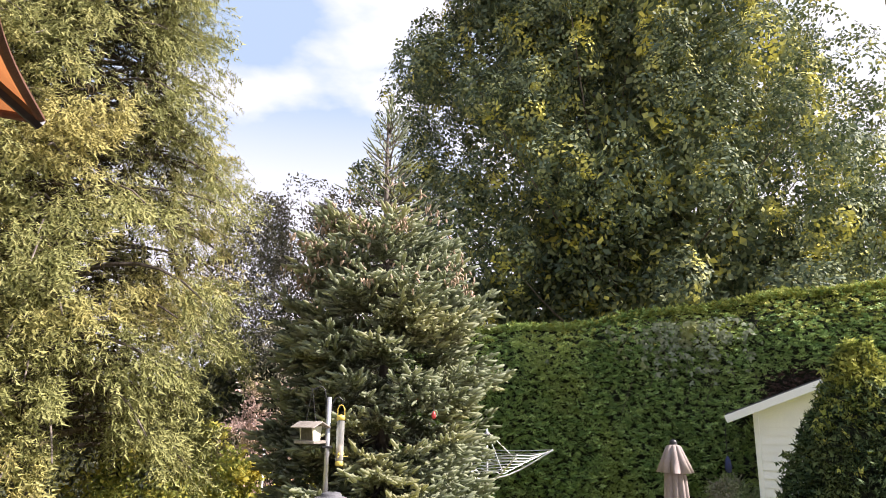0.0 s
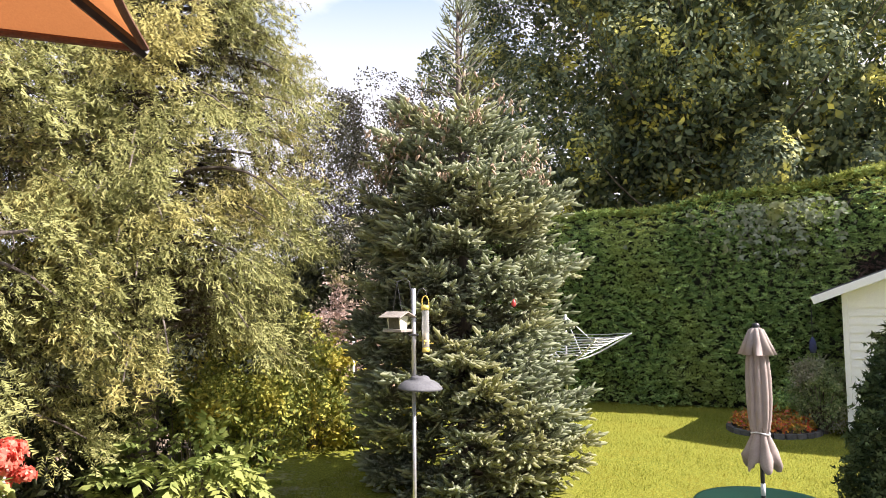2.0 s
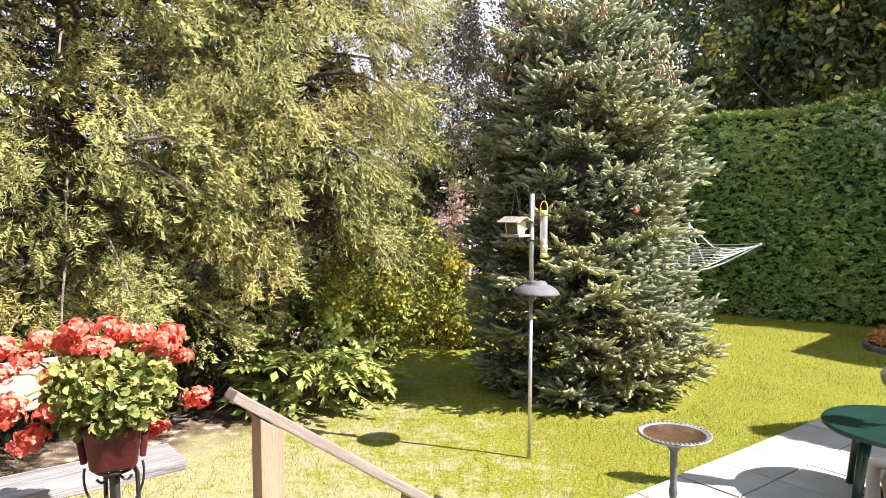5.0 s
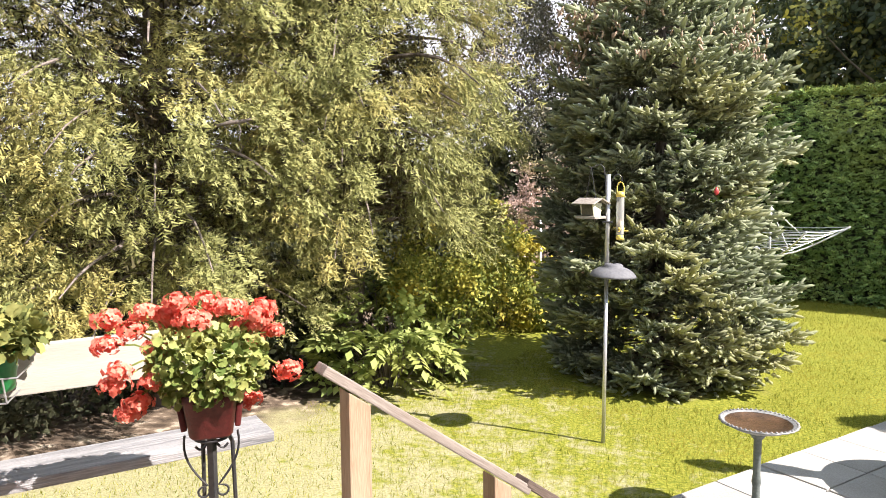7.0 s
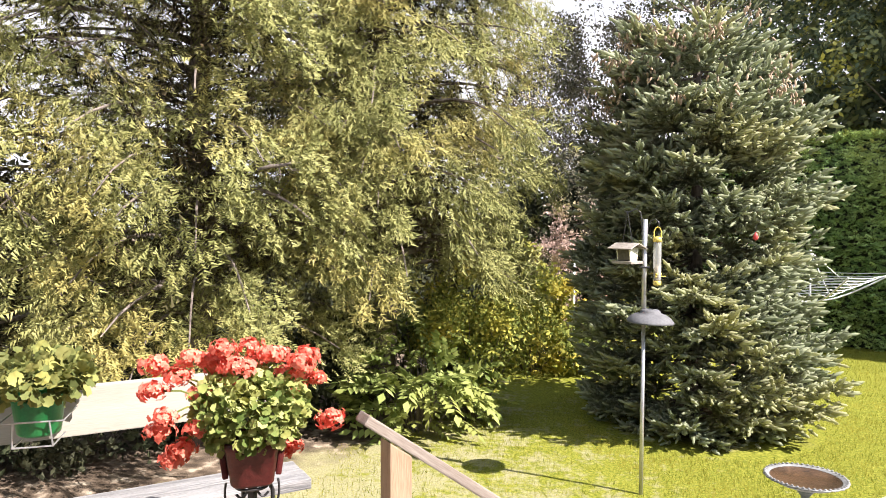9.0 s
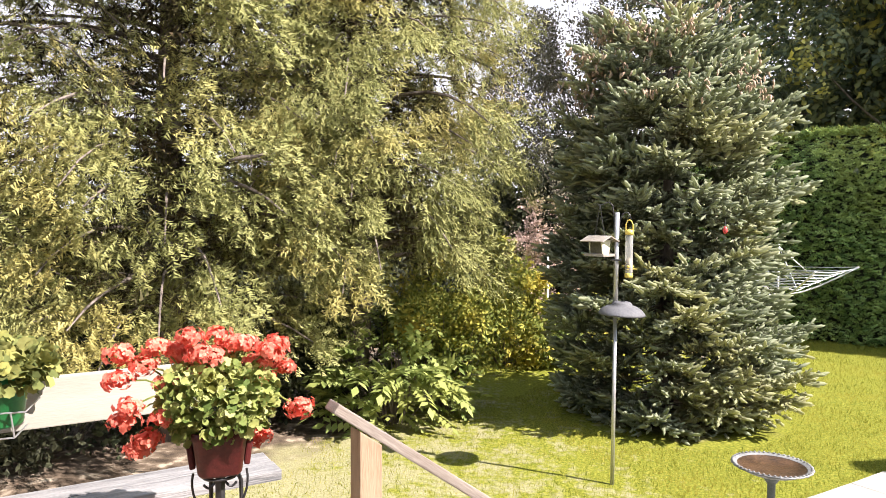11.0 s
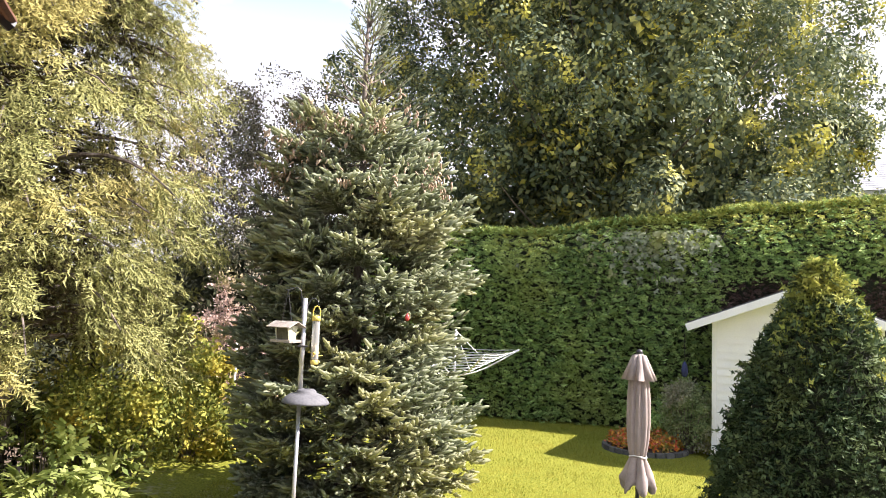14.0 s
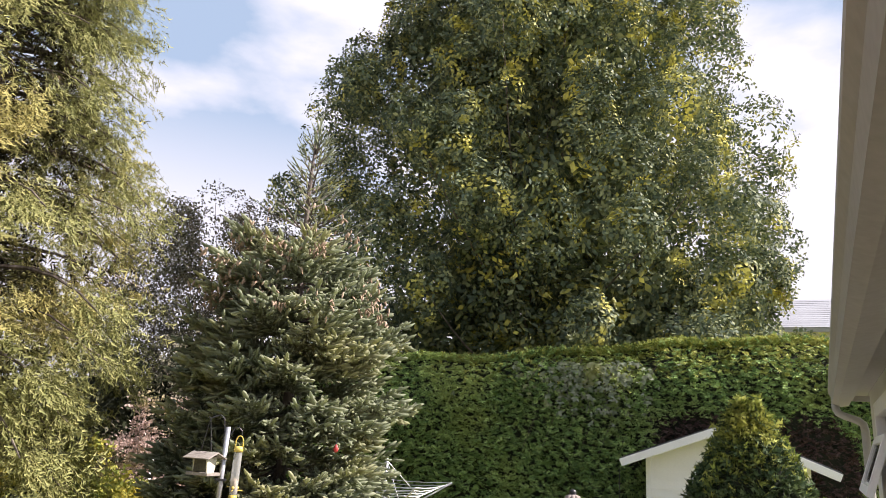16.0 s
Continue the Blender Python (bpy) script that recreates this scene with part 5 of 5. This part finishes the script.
lobes = [np.array((math.cos(a) * q, 0.5 + math.sin(a) * q, 0.07 * math.cos(a * 5) + 0.3 * q * q * math.cos(a * 2))) for a, q in zip(np.linspace(0, 2 * math.pi, 17)[:-1], (0.53, 0.46) * 8)]
gv = [np.array((0, 0.45, -0.06))] + lobes
gf = [(0, 1 + i, 1 + (i + 1) % 16, 1 + (i + 2) % 16) for i in range(0, 16, 2)]
part("foliage", scatter("foliage", (gv, gf), P, turns(d + r.normal(size=(k, 3)) * 0.8, d * 0.7 + (0, 0, 0.6) + r.normal(size=(k, 3)) * 0.45, r.uniform(0.02, 0.041, k))), M_GERANIUM_LEAF, geranium, kind="stuff")
# flower heads: sideways, towards the house, height over the pot's foot
HEADS = ((-0.37, -0.05, 0.49), (-0.36, 0.01, 0.40), (-0.23, -0.03, 0.52), (-0.10, 0.02, 0.56), (-0.06, 0.03, 0.49), (0.04, -0.09, 0.50), (0.12, -0.10, 0.50), (0.19, 0.07, 0.50), (0.22, -0.05, 0.46), (0.27, -0.05, 0.40), (0.31, 0.10, 0.27), (-0.19, -0.01, 0.37), (-0.32, 0.07, 0.31), (-0.07, -0.00, 0.41), (-0.26, 0.03, 0.17), (0.17, -0.07, 0.11), (0.13, 0.03, 0.36), (-0.20, 0.07, 0.26), (-0.30, 0.00, 0.12), (-0.02, 0.05, 0.48), (-0.16, -0.05, 0.50), (0.0, -0.06, 0.54), (0.08, 0.04, 0.53), (0.15, 0.0, 0.44), (-0.28, -0.02, 0.45), (-0.13, -0.09, 0.45), (0.23, 0.02, 0.52), (-0.34, 0.04, 0.25))
across, toward = unit(np.array((0.845, 0.53, 0.0))), unit(np.array((0.53, -0.845, 0.0)))
petal = fan([blade((0, 0, 0), (math.sin(a), math.cos(a), 0.22 * math.cos(2 * a)), 0.95, 0.1) for a in (0.2, 1.5, 2.7, 4.0, 5.2)])
for sx, sy, sz in HEADS:
    c = across * (sx * 0.9 - 0.005) + toward * sy + np.array((0, 0, sz * 0.9))
    bm = bmesh.new()
    foot = np.array((c[0] * 0.35, c[1] * 0.35, 0.3))
    sweep(bm, [foot, foot * 0.4 + c * 0.6 + np.array((0, 0, 0.02)), c], 0.0035, 4)
    head = part("flower_head", bm, M_GERANIUM_LEAF, geranium)
    k = 64
    d = unit(r.normal(size=(k, 3)) + (0, 0, 0.3))
    rad = r.uniform(0.034, 0.052)
    part("petal", scatter("petal", petal, c + d * rad * r.uniform(0.5, 1.25, (k, 1)) * (1.1, 1.1, 0.65), turns(np.cross(d, r.normal(size=(k, 3))), d + r.normal(size=(k, 3)) * 0.25, r.uniform(0.012, 0.019, k))), M_PETAL, head, "coral red petals", "stuff")

# ---- green planter hung on the bench ----
planter = thing("hanging_planter", "round green planter in a wire holder on the bench", "planter", pose(-2.41, 2.12, 1.84) @ Matrix.Scale(0.87, 4))
bm = bmesh.new()
lathe(bm, [(0.0, 0.0), (0.085, 0.0), (0.095, 0.012), (0.115, 0.165), (0.125, 0.17), (0.127, 0.19), (0.115, 0.19), (0.105, 0.165), (0.0, 0.16)], 28)
part("pot", bm, M_GREENPOT, planter, smooth=True)
# the holder: a flat bar across the front, two drops and a foot bar that reaches back to the plank
bm = bmesh.new()
wa, wt = Vector((0.845, 0.53, 0)), Vector((0.53, -0.845, 0))
corner = [wa * sx * 0.135 + wt * 0.125 + Vector((0, 0, 0.085)) for sx in (-1, 1)]
sweep(bm, [corner[0] - wt * 0.26, corner[0], corner[1], corner[1] - wt * 0.26], 0.0045, 5)
foot = [wa * sx * 0.085 + wt * 0.11 + Vector((0, 0, -0.035)) for sx in (-1, 1)]
for sx, f in zip((-1, 1), foot):
    sweep(bm, [wa * sx * 0.075 + wt * 0.125 + Vector((0, 0, 0.085)), f], 0.0045, 5)
sweep(bm, [foot[0] - wt * 0.22, foot[0], foot[1], foot[1] - wt * 0.22], 0.0045, 5)
part("wire_holder", bm, M_STEEL, planter)
k = 420
d = unit(r.normal(size=(k, 3)) * (1, 1, 0.7) + (0, 0, 0.35))
P = np.array((0, 0, 0.26)) + d * r.uniform(0.3, 1.0, (k, 1)) ** 0.5 * (0.24, 0.24, 0.13)
part("foliage", scatter("foliage", (gv, gf), P, turns(d + r.normal(size=(k, 3)) * 0.7, d * 0.6 + (0, 0, 0.6) + r.normal(size=(k, 3)) * 0.45, r.uniform(0.04, 0.075, k))), M_PLANTER_LEAF, planter, kind="stuff")

# ---- orange parasol over the deck ----
shade = thing("deck_parasol", "open orange parasol over the deck", "parasol", pose(-1.15, 0.71, DZ))
bm = bmesh.new()
sweep(bm, [(0, 0, 0.0), (0, 0, 2.7)], 0.02, 12)
part("pole", bm, M_BLACK, shade, smooth=True)
bm = bmesh.new()
lathe(bm, [(0.25, 0.0), (0.25, 0.05), (0.06, 0.09), (0.04, 0.3), (0.022, 0.31)], 24)
part("base", bm, M_BLACK, shade, smooth=True)
A0 = math.radians(50)
corners = [Vector((math.cos(A0 + i * math.pi / 3) * 1.0, math.sin(A0 + i * math.pi / 3) * 1.0, 2.30 + 0.15 * (0.643 - math.cos(A0 + i * math.pi / 3)))) for i in range(6)]
apex = Vector((0, 0, 2.72))
bm = bmesh.new()
rows = []
n = 10
for i in range(6):
    a, b = corners[i], corners[(i + 1) % 6]
    grid = []
    for j in range(n + 1):
        f = j / n
        row = []
        for q in range(n + 1):
            g = q / n
            e = a.lerp(b, g)
            pull = 1 - 0.055 * math.sin(math.pi * g) * f
            p = apex.lerp(Vector((e.x * pull, e.y * pull, e.z)), f)
            p.z += 0.07 * math.sin(math.pi * f) - 0.05 * math.sin(math.pi * g) * f * (1 - f)
            row.append(bm.verts.new(p))
        grid.append(row)
    for j in range(n):
        for q in range(n):
            bm.faces.new((grid[j][q], grid[j][q + 1], grid[j + 1][q + 1], grid[j + 1][q]))
bmesh.ops.remove_doubles(bm, verts=bm.verts, dist=0.0005)
part("canopy", bm, M_ORANGE, shade, smooth=True)
for i in range(6):
    a, b = corners[i], corners[(i + 1) % 6]
    bm = bmesh.new()
    pts = []
    for q in range(15):
        g = q / 14
        e = a.lerp(b, g)
        pull = 1 - 0.055 * math.sin(math.pi * g)
        pts.append(Vector((e.x * pull, e.y * pull, e.z - 0.008)))
    sweep(bm, pts, 0.009, 6)
    part("hem", bm, M_TRIM, shade)
    bm = bmesh.new()
    sweep(bm, [apex - Vector((0, 0, 0.05)), apex.lerp(a, 0.5) + Vector((0, 0, 0.03)), a - Vector((0, 0, 0.02))], 0.014, 6)
    part("rib", bm, M_BLACK, shade)

# ---- the house beside the deck ----
# x along the eave, y away from the wall; the gutter's lip runs at y = 0
HOME = Matrix.Translation((0.116, -0.116, 0)) @ pose(0, 0, 0, 0, 0, 45.8)
home = thing("house", "white-sided house with an aluminium eave and gutter", "house", HOME, kind="structure")
bm = bmesh.new()
box(bm, -1.3, -3.9, 1.62, 14.0, 7.31, 3.34)
part("wall", bm, M_SIDING, home)
bm = bmesh.new()
box(bm, -1.2, -0.188, 3.305, 14.5, 0.112, 0.03)
box(bm, 5.88, -3.9, 3.305, 0.30, 7.3, 0.028)
part("soffit", bm, M_ALU, home)
bm = bmesh.new()
prof = [(-0.13, 3.340), (-0.13, 3.220), (-0.055, 3.208), (-0.02, 3.220), (-0.015, 3.280), (0.0, 3.310), (0.0, 3.340), (-0.01, 3.340), (-0.02, 3.315), (-0.028, 3.290), (-0.035, 3.235), (-0.115, 3.230), (-0.118, 3.340)]
a = [bm.verts.new((-8.4, y, z)) for y, z in prof]
b = [bm.verts.new((6.1, y, z)) for y, z in prof]
for i in range(len(prof)):
    j = (i + 1) % len(prof)
    bm.faces.new((a[i], b[i], b[j], a[j]))
bm.faces.new([b[i] for i in (0, 1, 2, 3, 4, 5, 6)])
part("gutter", bm, M_ALU, home)
bm = bmesh.new()
box(bm, -1.2, -0.142, 3.330, 14.4, 0.02, 0.16)
box(bm, 6.02, -4.05, 3.330, 0.02, 7.8, 0.16)
part("fascia", bm, M_ALU, home)
bm = bmesh.new()
roof = [(-0.11, 3.390), (-4.05, 4.890), (-8.0, 3.390), (-8.0, 3.330), (-4.05, 4.810), (-0.11, 3.360)]
a = [bm.verts.new((-8.45, y, z)) for y, z in roof]
b = [bm.verts.new((6.04, y, z)) for y, z in roof]
for i in range(6):
    j = (i + 1) % 6
    bm.faces.new((a[i], b[i], b[j], a[j]))
bm.faces.new(a), bm.faces.new(b[::-1])
part("roof", bm, M_SHINGLE, home)
bm = bmesh.new()
sweep(bm, [(5.92, -0.04, 3.230), (5.92, -0.04, 3.185), (5.91, -0.055, 3.155), (5.89, -0.09, 3.135), (5.86, -0.17, 3.105), (5.85, -0.2, 3.08), (5.84, -0.208, 3.03), (5.84, -0.208, 0.35), (5.9, -0.16, 0.15)], 0.027, 8)
part("downspout", bm, M_ALU, home, smooth=True)

# a small awning window in the house wall, its sash swung out
for x, z, sx, sz in ((3.6, 2.8, 0.07, 0.66), (4.4, 2.8, 0.07, 0.66), (4.0, 3.095, 0.73, 0.07), (4.0, 2.505, 0.73, 0.07)):
    bm = bmesh.new()
    box(bm, x, -0.217, z, sx, 0.054, sz, bevel=0.006)
    part("window_frame", bm, M_WHITEPAINT, home, "white window frame")
bm = bmesh.new()
box(bm, 4.0, -0.239, 2.8, 0.73, 0.012, 0.52)
part("window_pane", bm, M_DARKPANE, home, "dark window pane")
sash_turn = Matrix.Translation((4.0, -0.19, 2.95)) @ Matrix.Rotation(0.33, 4, "X")
for x, z, sx, sz in ((-0.32, -0.14, 0.05, 0.28), (0.32, -0.14, 0.05, 0.28), (0, -0.02, 0.59, 0.04), (0, -0.26, 0.59, 0.04)):
    bm = bmesh.new()
    box(bm, x, 0, z, sx, 0.03, sz, bevel=0.004)
    bmesh.ops.transform(bm, matrix=sash_turn, verts=bm.verts)
    part("sash_rail", bm, M_WHITEPAINT, home, "white rail of the open sash")
bm = bmesh.new()
box(bm, 0, 0, -0.14, 0.59, 0.012, 0.2)
bmesh.ops.transform(bm, matrix=sash_turn, verts=bm.verts)
part("sash_pane", bm, M_DARKPANE, home, "dark glass of the open sash")

# ---- the shed ----
SHED = pose(8.97, 11.45, 0, 0, 0, -37.7)  # x along its gable front, y to its back
shed = thing("garden_shed", "white clapboard garden shed with a pitched roof", "shed", SHED)
HW, EH, PH, DEP = 1.38, 2.72, 3.26, 2.6


def gable(z):
    return HW if z <= EH else HW * max(0.0, (PH - z) / (PH - EH))


bm = bmesh.new()
front = [bm.verts.new(p) for p in ((-HW + 0.02, 0.03, 0), (HW - 0.02, 0.03, 0), (HW - 0.02, 0.03, EH), (0, 0.03, PH - 0.02), (-HW + 0.02, 0.03, EH))]
rear = [bm.verts.new((v.co.x, DEP, v.co.z)) for v in front]
bm.faces.new(front), bm.faces.new(rear[::-1])
for i in range(5):
    j = (i + 1) % 5
    bm.faces.new((front[i], rear[i], rear[j], front[j]))
part("wall", bm, M_WHITEPAINT, shed)
step, z = 0.155, 0.06
while z < PH - 0.1:
    top = z + step
    bm = bmesh.new()
    for s0, s1 in ((-gable(z + 0.01), gable(z + 0.01)),):
        t0, t1 = -gable(top), gable(top)
        v = [bm.verts.new(p) for p in ((s0, -0.012, z), (s1, -0.012, z), (t1, 0.014, top), (t0, 0.014, top), (s0, 0.029, z), (s1, 0.029, z), (t1, 0.029, top), (t0, 0.029, top))]
        for f in ((0, 1, 2, 3), (7, 6, 5, 4), (0, 4, 5, 1), (1, 5, 6, 2), (2, 6, 7, 3), (3, 7, 4, 0)):
            bm.faces.new([v[i] for i in f])
    part("clapboard", bm, M_WHITEPAINT, shed)
    z = top
for sx in (-1, 1):
    bm = bmesh.new()
    box(bm, sx * (HW + 0.005), 0.0, EH / 2, 0.09, 0.075, EH - 0.02, bevel=0.006)
    part("corner_board", bm, M_WHITEPAINT, shed)
    bm = bmesh.new()
    L = math.hypot(HW + 0.48, (PH - EH) * (HW + 0.48) / HW)
    ang = math.atan((PH - EH) / HW)
    cx = sx * (HW + 0.48) / 2
    cz = PH + 0.06 - (PH - EH) * abs(cx) / HW
    box(bm, cx, DEP / 2 - 0.05, cz, L, DEP + 0.7, 0.05, Matrix.Rotation(sx * ang, 4, "Y"))
    part("roof", bm, M_SHINGLE, shed)
    bm = bmesh.new()
    box(bm, cx, -0.415, cz - 0.075, L, 0.03, 0.14, Matrix.Rotation(sx * ang, 4, "Y"), 0.004)
    part("bargeboard", bm, M_WHITEPAINT, shed)
    bm = bmesh.new()
    box(bm, cx, -0.21, cz - 0.05, L, 0.38, 0.02, Matrix.Rotation(sx * ang, 4, "Y"))
    part("soffit", bm, M_WHITEPAINT, shed)
win = bmesh.new()
box(win, 0.82, -0.02, 1.75, 0.56, 0.05, 0.95, bevel=0.006)
window = part("window", win, M_WHITEPAINT, shed, "white-framed window")
bm = bmesh.new()
box(bm, 0.82, -0.05, 1.75, 0.42, 0.012, 0.8)
part("pane", bm, M_BROWNFENCE, window, "brown shuttered pane")
bm = bmesh.new()
box(bm, -1.9, -0.3, 2.12, 0.012, 0.012, 0.6)
cord_thing = thing("hanging_bag", "dark blue bag hanging from the shed eave", "bag", SHED)
part("cord", bm, M_BLACK, cord_thing)
bm = bmesh.new()
lathe(bm, [(0.0, 1.55), (0.05, 1.57), (0.065, 1.66), (0.05, 1.78), (0.015, 1.85)], 10, -1.9, -0.3)
part("pouch", bm, M_BLUE, cord_thing, smooth=True)

# ---- fence beyond the shed ----
fence = thing("wooden_fence", "dark reddish-brown board fence", "fence", pose(11.0, 11.2, 0, 0, 0, -37.7))
for k in range(18):
    bm = bmesh.new()
    box(bm, 0.25 + 0.155 * k, 0.0, 0.85 + 0.01 * math.sin(k * 2.0), 0.14, 0.022, 1.76, bevel=0.004)
    part("board", bm, M_BROWNFENCE, fence)
for z in (0.35, 1.4):
    bm = bmesh.new()
    box(bm, 1.55, 0.04, z, 2.9, 0.05, 0.09)
    part("crossbar", bm, M_BROWNFENCE, fence)

# ---- bush and flower bed by the shed ----
shrub("hydrangea", "rounded bush with faded mauve flower heads", 7.66, 12.85, 1.68, 0.47, M_HYDRANGEA, 67, 1700, 0.07, low=0.1)
shrub("low_shrub", "dark green bush against the shed corner", 7.3, 13.6, 0.9, 0.6, M_HEDGE, 68, 300, 0.08)
bed = thing("flower_bed", "round bed of red and yellow flowers edged with stone", "flower bed", pose(6.9, 13.2, 0, 0, 0, 0))
bm = bmesh.new()
lathe(bm, [(0.76, 0.0), (0.7, 0.06), (0.5, 0.1), (0.0, 0.12)], 30)
part("soil", bm, M_SOIL, bed, smooth=True)
for k in range(26):
    a = 2 * math.pi * k / 26
    bm = bmesh.new()
    box(bm, math.cos(a) * 0.8, math.sin(a) * 0.8, 0.035, 0.10, 0.175, 0.11, Matrix.Rotation(a + rng.normal() * 0.05, 4, "Z"), 0.012)
    part("edging_stone", bm, M_STONE, bed)
k = 620
a, q = rng.random(k) * 2 * math.pi, rng.random(k) ** 0.5 * 0.72
P = np.stack([np.cos(a) * q, np.sin(a) * q, 0.12 + 0.34 * rng.random(k) * (1.15 - q)], -1)
part("blossom", scatter("blossom", cluster_shape(7, 0.06, 5, 0.8, 0.06), P, turns(rng.normal(size=P.shape) + (0, 0, 1), rng.normal(size=P.shape), rng.uniform(0.8, 1.3, k))), M_BEDFLOWER, bed, kind="stuff")

# ---- neighbour's house beyond the hedge ----
far = thing("neighbour_house", "neighbour's house with a pale grey shingle roof", "house", pose(29.5, 26.5, 0, 0, 0, -40))
bm = bmesh.new()
box(bm, 0, 3.5, 4.6, 11.6, 7.0, 9.4)
part("wall", bm, M_SIDING, far)
bm = bmesh.new()
for s0, s1 in ((-0.5, 0.5),):
    pr = [(-0.5, 9.1), (3.5, 11.3), (7.5, 9.1), (7.5, 8.9), (3.5, 11.1), (-0.5, 8.9)]
    a = [bm.verts.new((-6.3, y, z)) for y, z in pr]
    b = [bm.verts.new((6.3, y, z)) for y, z in pr]
    for i in range(6):
        j = (i + 1) % 6
        bm.faces.new((a[i], b[i], b[j], a[j]))
    bm.faces.new(a), bm.faces.new(b[::-1])
roof_part = part("roof", bm, M_FARROOF, far)
for k in range(14):
    bm = bmesh.new()
    f = (k + 0.5) / 14
    box(bm, 0, -0.5 + 4.0 * f, 9.13 + 2.2 * f, 12.6, 0.345, 0.02, Matrix.Rotation(math.atan(0.55) - 0.04, 4, "X"))
    part("shingle_course", bm, M_FARROOF, roof_part)


# ---- grass ----
def grass():
    r = np.random.default_rng(101)
    ob = thing("grass", "short sunlit grass blades of the lawn", "grass", kind="stuff")
    k = 330000
    y = 3.6 + 14.0 * r.random(k) ** 1.5
    x = -6.0 + 16.0 * r.random(k)
    e = (x + y) * 0.7071, (y - x) * 0.7071
    open_ = ~((e[0] < 8.92) & (e[0] > 3.8) & (e[1] < 3.66) & (e[1] > -1.6))
    open_ &= (0.862 * x - 0.506 * y > -6.5 + 0.5 * np.sin(x * 5) * np.sin(y * 4)) & (np.hypot(x - 0.8, y - 9.95) > 1.55) & (np.hypot(x - 6.9, y - 13.2) > 1.0)
    open_ &= (x + 0.55 * y > 4.2 + 0.8 * np.sin(x * 2.1 + y * 1.3)) | (r.random(k) < 0.4)
    x, y = x[open_], y[open_]
    k = len(x)
    z = 0.012 * np.sin(x * 1.3) * np.cos(y * 1.1) + 0.008 * np.sin(x * 3.1 + y * 2.3) - 0.004
    P = np.stack([x, y, z], -1)
    A = np.array((0, 0, 1.0)) + r.normal(size=(k, 3)) * (0.45, 0.45, 0.1)
    part("grass_blade", scatter("grass_blade", ([(-0.07, 0, 0), (0.07, 0, 0), (0.03, 1, 0.25)], [(0, 1, 2)]), P, turns(A, r.normal(size=(k, 3)) * (1, 1, 0.1), r.uniform(0.025, 0.06, k))), M_GRASS, ob, kind="stuff")


grass()
